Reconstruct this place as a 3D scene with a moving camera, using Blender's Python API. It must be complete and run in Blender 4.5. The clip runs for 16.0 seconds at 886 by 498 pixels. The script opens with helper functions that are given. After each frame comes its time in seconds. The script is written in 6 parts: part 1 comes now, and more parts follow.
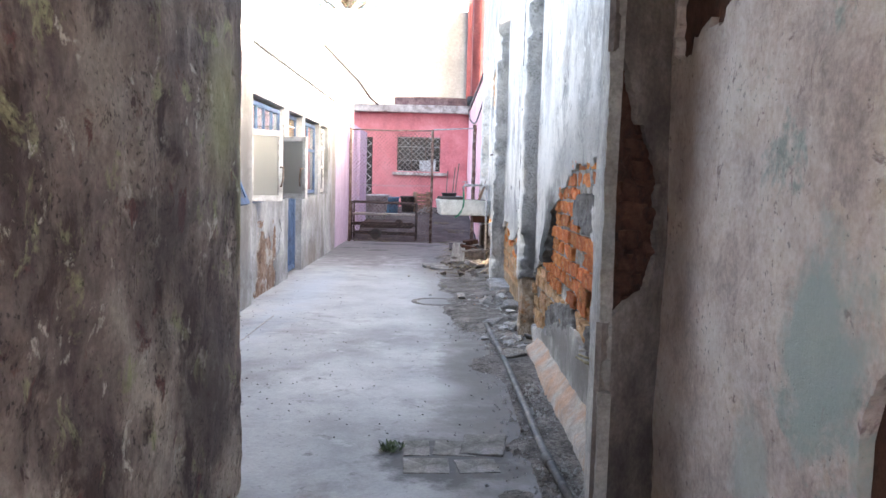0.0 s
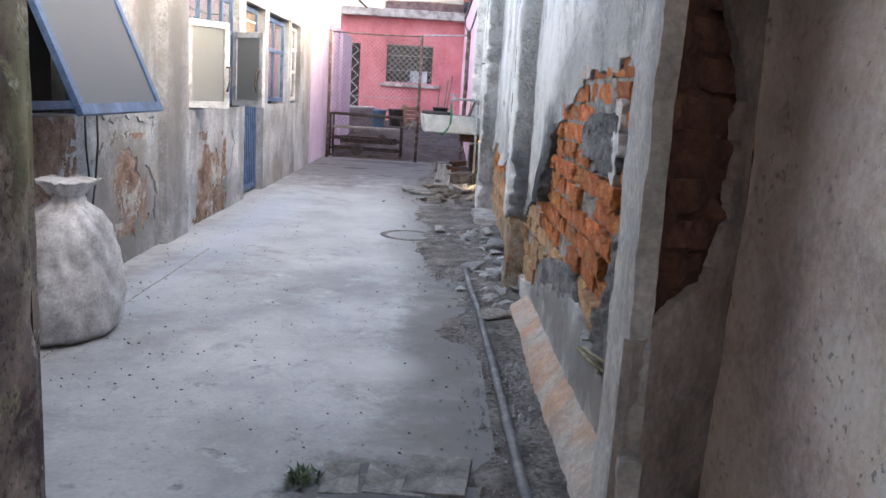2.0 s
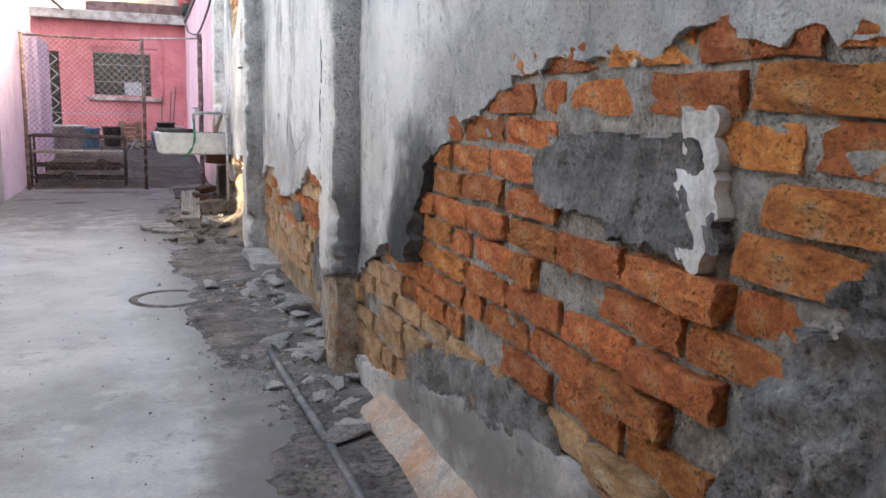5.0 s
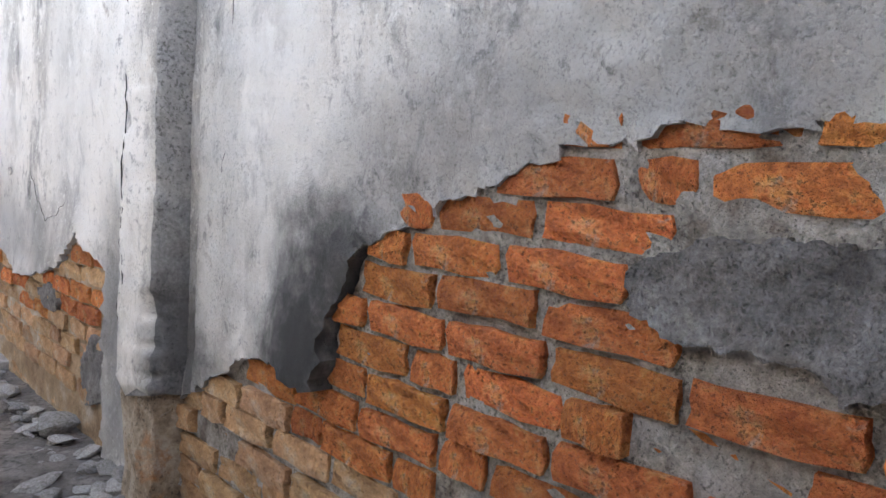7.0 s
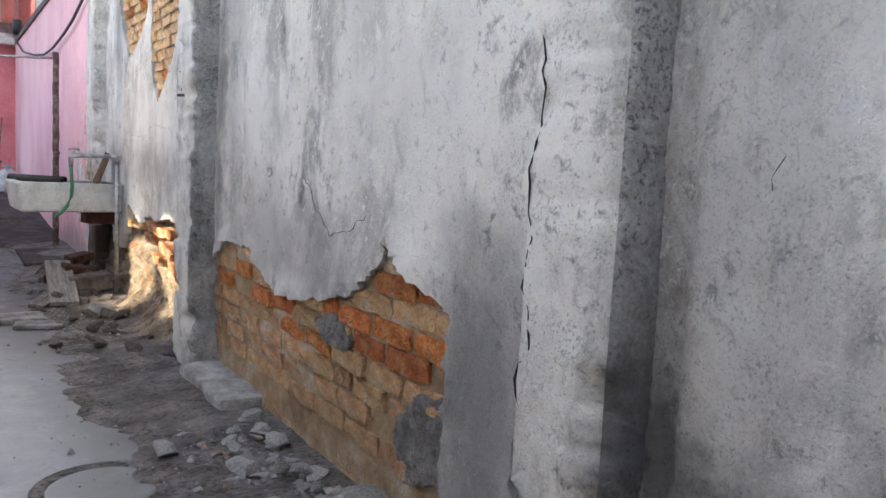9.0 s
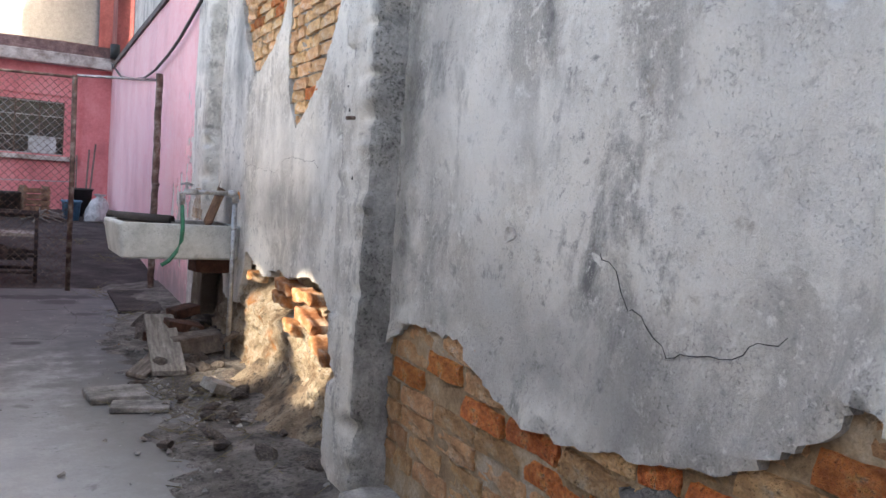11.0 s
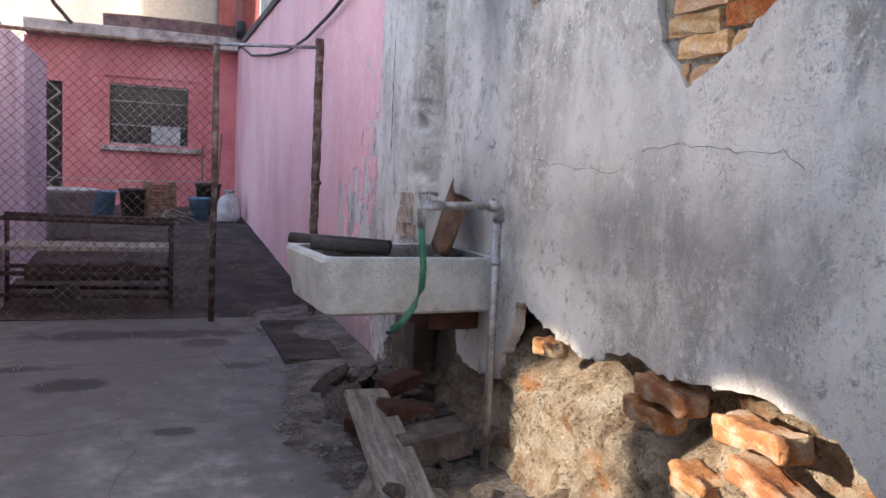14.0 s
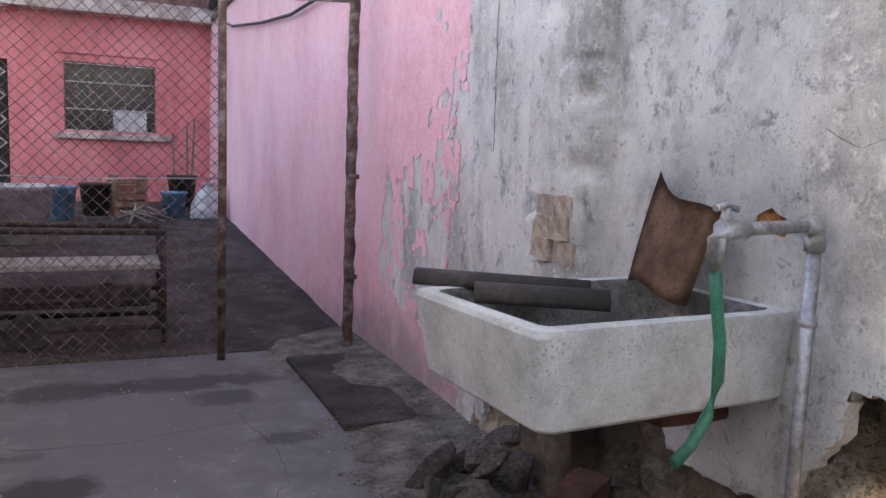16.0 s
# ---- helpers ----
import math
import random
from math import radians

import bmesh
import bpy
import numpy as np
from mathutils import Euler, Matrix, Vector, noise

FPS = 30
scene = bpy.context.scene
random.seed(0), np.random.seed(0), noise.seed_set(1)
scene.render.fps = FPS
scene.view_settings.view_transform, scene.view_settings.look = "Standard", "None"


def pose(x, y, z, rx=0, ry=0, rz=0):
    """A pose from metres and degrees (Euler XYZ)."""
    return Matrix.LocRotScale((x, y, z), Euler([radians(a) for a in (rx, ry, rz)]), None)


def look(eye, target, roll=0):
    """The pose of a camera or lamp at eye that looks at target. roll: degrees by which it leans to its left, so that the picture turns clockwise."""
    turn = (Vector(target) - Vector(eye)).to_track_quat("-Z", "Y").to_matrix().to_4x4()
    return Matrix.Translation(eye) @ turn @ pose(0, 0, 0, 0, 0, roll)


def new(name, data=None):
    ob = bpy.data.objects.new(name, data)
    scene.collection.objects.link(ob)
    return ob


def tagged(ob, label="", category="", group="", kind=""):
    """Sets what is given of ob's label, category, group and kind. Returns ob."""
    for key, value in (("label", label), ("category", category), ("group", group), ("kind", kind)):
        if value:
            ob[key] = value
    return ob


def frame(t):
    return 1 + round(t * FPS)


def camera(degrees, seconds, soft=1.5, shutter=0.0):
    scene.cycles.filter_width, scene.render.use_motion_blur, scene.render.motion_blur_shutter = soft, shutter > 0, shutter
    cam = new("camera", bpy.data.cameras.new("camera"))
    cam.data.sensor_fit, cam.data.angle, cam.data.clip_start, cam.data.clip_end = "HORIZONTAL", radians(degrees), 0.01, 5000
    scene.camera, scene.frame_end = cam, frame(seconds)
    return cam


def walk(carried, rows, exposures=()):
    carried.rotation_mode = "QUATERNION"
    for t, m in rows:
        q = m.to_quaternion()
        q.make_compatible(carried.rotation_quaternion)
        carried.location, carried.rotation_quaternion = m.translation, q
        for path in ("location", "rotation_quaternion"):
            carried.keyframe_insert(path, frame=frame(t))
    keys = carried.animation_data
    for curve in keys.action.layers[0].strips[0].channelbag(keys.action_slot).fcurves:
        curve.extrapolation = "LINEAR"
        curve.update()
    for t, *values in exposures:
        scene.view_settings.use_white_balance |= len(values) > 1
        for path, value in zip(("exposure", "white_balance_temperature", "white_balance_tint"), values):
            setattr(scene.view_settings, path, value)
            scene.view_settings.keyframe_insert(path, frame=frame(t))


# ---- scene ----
cam = camera(58.8, 16.0)
PATH = [
    (0, (0.175, 1.034, 1.227), (0.183, 3.026, 1.054), 1.5),
    (0.5, (0.19, 1.405, 1.213), (0.257, 3.39, 0.976), 2.8),
    (1, (0.241, 1.67, 1.209), (0.17, 3.636, 0.85), 1.9),
    (1.5, (0.314, 1.928, 1.206), (0.216, 3.884, 0.798), 2.9),
    (2, (0.328, 2.249, 1.206), (0.363, 4.212, 0.823), 3.7),
    (2.5, (0.326, 2.494, 1.214), (0.516, 4.451, 0.847), 2.6),
    (3, (0.324, 2.739, 1.213), (0.401, 4.7, 0.826), 2.8),
    (3.5, (0.22, 3.014, 1.208), (0.374, 4.973, 0.835), 3.2),
    (4, (0.174, 3.285, 1.198), (0.624, 5.199, 0.828), 3.4),
    (4.2, (0.153, 3.367, 1.197), (0.648, 5.272, 0.841), 2.6),
    (6.3, (-0.038, 4.323, 1.214), (1.04, 5.993, 0.99), 4.3),
    (6.5, (-0.053, 4.404, 1.208), (1.084, 6.039, 1.024), 4.4),
    (7, (-0.149, 4.649, 1.225), (1.174, 6.141, 1.064), 3.3),
    (7.3, (-0.178, 4.803, 1.26), (1.12, 6.308, 1.036), 2.9),
    (7.5, (-0.215, 4.923, 1.227), (0.984, 6.51, 1.021), 2.3),
    (8, (-0.254, 5.21, 1.233), (0.812, 6.884, 0.991), 3.2),
    (8.5, (-0.319, 5.593, 1.23), (0.735, 7.28, 1.022), 3.4),
    (9, (-0.335, 5.965, 1.24), (0.735, 7.641, 1.029), 3.0),
    (9.5, (-0.308, 6.334, 1.263), (0.63, 8.093, 1.092), 2.6),
    (9.7, (-0.304, 6.489, 1.249), (0.654, 8.239, 1.107), 3.7),
    (11.8, (-0.355, 8.134, 1.291), (0.524, 9.924, 1.14), 3.0),
    (12, (-0.357, 8.324, 1.288), (0.498, 10.126, 1.141), 1.6),
    (12.5, (-0.391, 8.687, 1.307), (0.307, 10.557, 1.185), 1.1),
    (13, (-0.459, 9.096, 1.299), (0.316, 10.94, 1.307), 1.6),
    (13.5, (-0.457, 9.472, 1.325), (0.329, 11.311, 1.311), -0.1),
    (14, (-0.484, 9.85, 1.309), (0.213, 11.714, 1.109), 2.9),
    (14.5, (-0.579, 10.201, 1.304), (0.12, 12.065, 1.111), 2.2),
    (15, (-0.623, 10.607, 1.316), (0.05, 12.474, 1.069), 0.0),
    (15.5, (-0.647, 11.012, 1.306), (-0.007, 12.891, 1.054), 1.8),
    (16, (-0.692, 11.457, 1.303), (0.105, 13.276, 1.068), 2.1),
]
walk(cam, [(t, look(eye, target, roll)) for t, eye, target, roll in PATH],
     [(0.0, 3.8, 7200, 8), (1.2, 3.62, 7200, 8), (2.8, 3.55, 7400, 8), (3.6, 3.5, 7700, 8), (7.0, 3.54, 7950, 11), (8.5, 3.08, 7800, 10), (9.5, 2.88, 7700, 10),
      (12.5, 2.66, 7450, 12), (13.5, 2.48, 7250, 14), (16.0, 2.78, 7480, 14)])

# ---- world, sun ----
SUN_ELEV, SUN_AZ = 20.0, 112.0          # degrees; azimuth from +y towards +x
world = bpy.data.worlds.new("sky")
scene.world = world
world.use_nodes = True
wn = world.node_tree.nodes
sky = wn.new("ShaderNodeTexSky")
sky.sky_type = "NISHITA"
sky.sun_disc = False
sky.sun_elevation, sky.sun_rotation = radians(SUN_ELEV), radians(SUN_AZ)
sky.air_density, sky.dust_density, sky.ozone_density = 0.7, 6.0, 0.3
bg = wn["Background"]
bg.inputs["Strength"].default_value = 0.15
world.node_tree.links.new(sky.outputs[0], bg.inputs[0])
sun = new("sun", bpy.data.lights.new("sun", "SUN"))
sun.data.energy, sun.data.angle, sun.data.color = 3.6, radians(0.5), (1.0, 0.95, 0.87)
az, el = radians(SUN_AZ), radians(SUN_ELEV)
toward = Vector((math.sin(az) * math.cos(el), math.cos(az) * math.cos(el), math.sin(el)))
sun.matrix_world = look(toward * 30, (0, 0, 0))
# added spots stand in for sun off the window panes, on the opposite wall
for y, ty, tz, watt, size in ((12.3, 12.35, 0.3, 130, 19), (11.4, 11.35, 0.48, 160, 15), (12.2, 12.1, 1.5, 9, 40)):
    glint = new("added_glint_spot", bpy.data.lights.new("added_glint_spot", "SPOT"))
    glint.data.energy, glint.data.color, glint.data.spot_size, glint.data.spot_blend, glint.data.shadow_soft_size = watt, (1.0, 0.93, 0.82), radians(size), 0.5, 0.02
    glint.matrix_world = look((-1.62, y, 1.5), (0.92, ty, tz))


# ---- materials ----
def node(nt, kind, **vals):
    n = nt.nodes.new(kind)
    for k, v in vals.items():
        n.inputs[k].default_value = v
    return n


def material(name, base, dark=None, light=None, rough=0.85, scale=6.0, stretch=(1, 1, 1), fine=90.0, bump=0.25,
             bump_dist=0.004, metal=0.0, spots=None, vary=0.0, contrast=(0.35, 0.65), grain_k=1.0, pits=None):
    """base mottled with dark and light at a large scale and grain at a fine one; spots: (colour, scale, low, high); pits: (scale, threshold, darkening, depth)."""
    m = bpy.data.materials.new(name)
    m.use_nodes = True
    nt = m.node_tree
    L = nt.links.new
    bsdf = nt.nodes["Principled BSDF"]
    bsdf.inputs["Roughness"].default_value = rough
    bsdf.inputs["Metallic"].default_value = metal
    co = nt.nodes.new("ShaderNodeTexCoord")
    mp = nt.nodes.new("ShaderNodeMapping")
    mp.inputs["Scale"].default_value = stretch
    L(co.outputs["Object"], mp.inputs["Vector"])
    n1 = node(nt, "ShaderNodeTexNoise", Scale=scale, Detail=8.0, Roughness=0.62)
    L(mp.outputs[0], n1.inputs["Vector"])
    ramp = nt.nodes.new("ShaderNodeValToRGB")
    dark = dark or tuple(c * 0.6 for c in base)
    light = light or tuple(min(1, c * 1.25) for c in base)
    e = ramp.color_ramp.elements
    e[0].position, e[0].color = contrast[0], (*dark, 1)
    e[1].position, e[1].color = contrast[1], (*light, 1)
    mid = e.new(0.5)
    mid.color = (*base, 1)
    L(n1.outputs["Fac"], ramp.inputs[0])
    col = ramp.outputs[0]
    n2 = node(nt, "ShaderNodeTexNoise", Scale=fine, Detail=5.0, Roughness=0.7)
    L(co.outputs["Object"], n2.inputs["Vector"])
    if spots:
        for colour, sc, lo, hi in spots:
            ns = node(nt, "ShaderNodeTexNoise", Scale=sc, Detail=10.0, Roughness=0.68, Distortion=0.4)
            L(mp.outputs[0] if sc < 5 else co.outputs["Object"], ns.inputs["Vector"])
            mr = node(nt, "ShaderNodeMapRange", **{"From Min": lo, "From Max": hi})
            L(ns.outputs["Fac"], mr.inputs[0])
            mix = nt.nodes.new("ShaderNodeMixRGB")
            mix.inputs[2].default_value = (*colour, 1)
            L(mr.outputs[0], mix.inputs[0])
            L(col, mix.inputs[1])
            col = mix.outputs[0]
    n3 = node(nt, "ShaderNodeTexNoise", Scale=fine * 0.28, Detail=6.0, Roughness=0.75)
    L(co.outputs["Object"], n3.inputs["Vector"])
    for src, k in ((n3, 0.2), (n2, 0.26)):
        grain = nt.nodes.new("ShaderNodeMixRGB")
        grain.blend_type = "OVERLAY"
        grain.inputs[0].default_value = k * grain_k
        st = node(nt, "ShaderNodeMapRange", **{"From Min": 0.3, "From Max": 0.7})
        L(src.outputs["Fac"], st.inputs[0])
        L(col, grain.inputs[1])
        L(st.outputs[0], grain.inputs[2])
        col = grain.outputs[0]
    pit = None
    if pits:
        np_ = node(nt, "ShaderNodeTexNoise", Scale=pits[0], Detail=3.0, Roughness=0.6)
        L(co.outputs["Object"], np_.inputs["Vector"])
        where = node(nt, "ShaderNodeTexNoise", Scale=pits[0] * 0.07, Detail=3.0)
        L(co.outputs["Object"], where.inputs["Vector"])
        both = nt.nodes.new("ShaderNodeMath")
        both.operation = "MULTIPLY_ADD"
        both.inputs[1].default_value = 0.35
        L(where.outputs["Fac"], both.inputs[0])
        L(np_.outputs["Fac"], both.inputs[2])
        pit = node(nt, "ShaderNodeMapRange", **{"From Min": pits[1] + 0.175, "From Max": pits[1] + 0.245})
        L(both.outputs[0], pit.inputs[0])
        dk = nt.nodes.new("ShaderNodeMixRGB")
        dk.blend_type = "MULTIPLY"
        dk.inputs[2].default_value = (pits[2], pits[2], pits[2], 1)
        L(pit.outputs[0], dk.inputs[0])
        L(col, dk.inputs[1])
        col = dk.outputs[0]
    if vary:
        oi = nt.nodes.new("ShaderNodeObjectInfo")
        hsv = nt.nodes.new("ShaderNodeHueSaturation")
        mr = node(nt, "ShaderNodeMapRange", **{"To Min": 1 - vary, "To Max": 1 + vary})
        L(oi.outputs["Random"], mr.inputs[0])
        L(mr.outputs[0], hsv.inputs["Value"])
        mh = node(nt, "ShaderNodeMapRange", **{"To Min": 0.494, "To Max": 0.508})
        mul = nt.nodes.new("ShaderNodeMath")
        mul.operation = "FRACT"
        m7 = nt.nodes.new("ShaderNodeMath")
        m7.operation = "MULTIPLY"
        m7.inputs[1].default_value = 7.31
        L(oi.outputs["Random"], m7.inputs[0])
        L(m7.outputs[0], mul.inputs[0])
        L(mul.outputs[0], mh.inputs[0])
        L(mh.outputs[0], hsv.inputs["Hue"])
        L(col, hsv.inputs["Color"])
        col = hsv.outputs[0]
    L(col, bsdf.inputs["Base Color"])
    add = nt.nodes.new("ShaderNodeMath")
    add.operation = "ADD"
    L(n3.outputs["Fac"], add.inputs[0])
    half = nt.nodes.new("ShaderNodeMath")
    half.operation = "MULTIPLY"
    half.inputs[1].default_value = 0.6
    L(n2.outputs["Fac"], half.inputs[0])
    L(half.outputs[0], add.inputs[1])
    height = add.outputs[0]
    if pit:
        sink_ = nt.nodes.new("ShaderNodeMath")
        sink_.operation = "MULTIPLY_ADD"
        sink_.inputs[1].default_value = -pits[3]
        L(pit.outputs[0], sink_.inputs[0])
        L(height, sink_.inputs[2])
        height = sink_.outputs[0]
    b = nt.nodes.new("ShaderNodeBump")
    b.inputs["Strength"].default_value = bump
    b.inputs["Distance"].default_value = bump_dist
    L(height, b.inputs["Height"])
    L(b.outputs[0], bsdf.inputs["Normal"])
    return m


def plain(name, colour, rough=0.5, metal=0.0):
    m = bpy.data.materials.new(name)
    m.use_nodes = True
    b = m.node_tree.nodes["Principled BSDF"]
    b.inputs["Base Color"].default_value = (*colour, 1)
    b.inputs["Roughness"].default_value, b.inputs["Metallic"].default_value = rough, metal
    return m


M = {}
M["plaster"] = material("grey_lime_plaster", (0.66, 0.635, 0.595), (0.42, 0.405, 0.38), (0.8, 0.78, 0.74), 0.92, 1.6, (1, 1.25, 0.7), 150, 0.9, 0.007, grain_k=0.8, pits=(110.0, 0.61, 0.68, 0.5),
                        spots=[((0.8, 0.775, 0.735), 2.3, 0.48, 0.62), ((0.17, 0.17, 0.17), 3.1, 0.56, 0.69), ((0.78, 0.77, 0.74), 11.0, 0.57, 0.66), ((0.33, 0.32, 0.31), 15.0, 0.57, 0.66), ((0.76, 0.745, 0.71), 30.0, 0.56, 0.66), ((0.42, 0.41, 0.395), 42.0, 0.58, 0.68), ((0.3, 0.26, 0.22), 7.0, 0.62, 0.72)], contrast=(0.4, 0.62))
M["pilaster"] = material("weathered_shaded_cement", (0.42, 0.41, 0.395), (0.24, 0.235, 0.228), (0.46, 0.455, 0.445), 0.93, 5.0, (1, 1, 0.6), 80, 1.0, 0.016, pits=(90.0, 0.59, 0.55, 0.8))
M["mortar"] = material("old_mortar", (0.4, 0.365, 0.325), (0.24, 0.2, 0.165), (0.54, 0.51, 0.47), 0.95, 12.0, bump=1.0, bump_dist=0.014, pits=(110.0, 0.59, 0.55, 0.8))
M["brick"] = material("orange_brick", (0.78, 0.25, 0.07), (0.54, 0.15, 0.045), (0.82, 0.38, 0.16), 0.92, 16.0, fine=85, bump=1.0, bump_dist=0.042, vary=0.24, pits=(120.0, 0.6, 0.55, 0.8),
                      spots=[((0.54, 0.44, 0.37), 10.0, 0.59, 0.68), ((0.17, 0.075, 0.045), 14.0, 0.64, 0.72), ((0.6, 0.33, 0.08), 6.0, 0.56, 0.68), ((0.66, 0.58, 0.54), 21.0, 0.67, 0.72)])
M["dusty_brick"] = material("dusty_brick", (0.54, 0.31, 0.16), (0.36, 0.19, 0.09), (0.58, 0.44, 0.3), 0.95, 9.0, bump=1.0, bump_dist=0.016, vary=0.2, pits=(100.0, 0.6, 0.6, 0.8), spots=[((0.46, 0.43, 0.39), 8.0, 0.57, 0.68)])
M["adobe"] = material("crumbled_adobe", (0.55, 0.44, 0.32), (0.29, 0.2, 0.13), (0.68, 0.6, 0.5), 0.96, 9.0, bump=1.0, bump_dist=0.035, pits=(70.0, 0.59, 0.5, 0.9), spots=[((0.52, 0.24, 0.1), 4.0, 0.58, 0.68), ((0.64, 0.58, 0.5), 12.0, 0.6, 0.68)])
M["concrete"] = material("worn_concrete", (0.34, 0.34, 0.345), (0.25, 0.25, 0.255), (0.42, 0.42, 0.42), 0.85, 1.2, (1, 1, 1), 60, 0.25, 0.003, grain_k=0.45, pits=(38.0, 0.66, 0.55, 0.5),
                         spots=[((0.22, 0.21, 0.21), 1.7, 0.56, 0.7), ((0.14, 0.13, 0.125), 0.55, 0.56, 0.68), ((0.42, 0.42, 0.425), 4.0, 0.58, 0.7), ((0.17, 0.165, 0.165), 6.5, 0.6, 0.7)])
def blotch(m, colour, places, axes=(1, 2), edge=(1.75, 0.95)):
    """Soft noisy blobs of colour, stains and painted light or shade, at (y, z, width, height, strength)."""
    nt = m.node_tree
    L = nt.links.new
    bsdf = nt.nodes["Principled BSDF"]
    src = bsdf.inputs["Base Color"].links[0].from_socket
    co = nt.nodes.new("ShaderNodeTexCoord")
    nz = node(nt, "ShaderNodeTexNoise", Scale=5.0, Detail=8.0, Roughness=0.7)
    L(co.outputs["Object"], nz.inputs["Vector"])
    for y, z, w, h, k in places:
        mp = nt.nodes.new("ShaderNodeMapping")
        loc, sca = [0, 0, 0], [0, 0, 0]
        loc[axes[0]], loc[axes[1]], sca[axes[0]], sca[axes[1]] = -y / w, -z / h, 1 / w, 1 / h
        mp.inputs["Location"].default_value, mp.inputs["Scale"].default_value = loc, sca
        L(co.outputs["Object"], mp.inputs["Vector"])
        ln = nt.nodes.new("ShaderNodeVectorMath")
        ln.operation = "LENGTH"
        L(mp.outputs[0], ln.inputs[0])
        ad = nt.nodes.new("ShaderNodeMath")
        ad.operation = "MULTIPLY_ADD"
        ad.inputs[1].default_value = 1.5
        L(nz.outputs["Fac"], ad.inputs[0])
        L(ln.outputs["Value"], ad.inputs[2])
        mr = node(nt, "ShaderNodeMapRange", **{"From Min": edge[0], "From Max": edge[1], "To Min": 0.0, "To Max": k})
        L(ad.outputs[0], mr.inputs[0])
        mix = nt.nodes.new("ShaderNodeMixRGB")
        mix.inputs[2].default_value = (*colour, 1)
        L(mr.outputs[0], mix.inputs[0])
        L(src, mix.inputs[1])
        src = mix.outputs[0]
    L(src, bsdf.inputs["Base Color"])


# Dirt along the wall foot; the fence-end blob also holds painted shade.
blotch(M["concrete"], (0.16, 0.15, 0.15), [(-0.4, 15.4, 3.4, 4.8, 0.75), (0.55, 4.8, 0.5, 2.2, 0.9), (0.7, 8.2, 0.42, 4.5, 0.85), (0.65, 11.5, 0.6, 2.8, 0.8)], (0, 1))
blotch(M["pilaster"], (0.07, 0.07, 0.075), [(7.1, 0.7, 0.5, 0.5, 0.8)])
blotch(M["plaster"], (0.24, 0.24, 0.24), [(6.4, 0.95, 0.45, 0.5, 0.4), (6.0, 1.3, 0.6, 0.3, 0.35), (5.2, 1.45, 0.9, 0.35, 0.4), (7.7, 0.55, 0.4, 0.7, 0.75), (8.9, 0.8, 0.5, 0.25, 0.4), (12.0, 1.12, 1.0, 0.3, 0.6), (13.2, 1.1, 0.6, 0.4, 0.5),
                                        (9.4, 0.85, 0.9, 0.4, 0.5), (13.1, 2.2, 0.3, 0.7, 0.7), (10.0, 1.9, 0.25, 1.2, 0.55), (8.6, 2.3, 0.25, 1.0, 0.4)])
blotch(M["plaster"], (0.2, 0.19, 0.18), [(5.6, 0.3, 1.2, 0.26, 0.92), (4.8, 0.3, 0.9, 0.35, 0.9), (6.3, 0.2, 0.6, 0.22, 0.85)])
# Pale patches; those near y 12 and 9.6 stand in for thrown sunlight.
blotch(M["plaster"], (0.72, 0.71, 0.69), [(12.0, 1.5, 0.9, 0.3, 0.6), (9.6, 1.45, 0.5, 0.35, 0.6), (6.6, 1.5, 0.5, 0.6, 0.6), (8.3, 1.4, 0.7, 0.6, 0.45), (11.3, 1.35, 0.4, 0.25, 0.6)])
# The first two add shade at the fence end to the dirt colour.
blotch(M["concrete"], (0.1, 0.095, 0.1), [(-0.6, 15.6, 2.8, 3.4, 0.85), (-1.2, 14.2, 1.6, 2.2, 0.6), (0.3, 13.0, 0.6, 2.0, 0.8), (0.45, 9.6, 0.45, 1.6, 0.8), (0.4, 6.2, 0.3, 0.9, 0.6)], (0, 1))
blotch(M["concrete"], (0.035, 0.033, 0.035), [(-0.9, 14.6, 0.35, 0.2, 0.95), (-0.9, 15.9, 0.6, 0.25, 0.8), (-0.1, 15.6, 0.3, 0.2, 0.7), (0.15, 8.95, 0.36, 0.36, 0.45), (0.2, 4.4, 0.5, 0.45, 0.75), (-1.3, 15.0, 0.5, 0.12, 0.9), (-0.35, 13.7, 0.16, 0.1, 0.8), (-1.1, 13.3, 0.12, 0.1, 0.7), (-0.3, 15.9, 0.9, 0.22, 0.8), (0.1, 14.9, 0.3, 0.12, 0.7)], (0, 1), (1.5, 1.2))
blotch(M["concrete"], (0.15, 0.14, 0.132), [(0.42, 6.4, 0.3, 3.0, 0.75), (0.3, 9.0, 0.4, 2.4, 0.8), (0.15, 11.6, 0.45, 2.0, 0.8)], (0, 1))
blotch(M["concrete"], (0.36, 0.41, 0.48), [(-1.25, 9.6, 0.4, 2.6, 0.6), (-1.3, 7.0, 0.3, 1.6, 0.4)], (0, 1))
blotch(M["concrete"], (0.5, 0.5, 0.5), [(0.1, 5.6, 0.3, 0.25, 0.6), (-0.3, 9.5, 0.9, 2.5, 0.4)], (0, 1))
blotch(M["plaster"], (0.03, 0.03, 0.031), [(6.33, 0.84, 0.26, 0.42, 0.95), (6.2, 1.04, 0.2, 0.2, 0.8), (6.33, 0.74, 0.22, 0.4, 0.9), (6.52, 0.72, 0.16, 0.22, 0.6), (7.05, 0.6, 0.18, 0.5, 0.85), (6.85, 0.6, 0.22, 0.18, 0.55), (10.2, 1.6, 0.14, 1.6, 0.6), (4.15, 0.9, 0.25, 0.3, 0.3)])
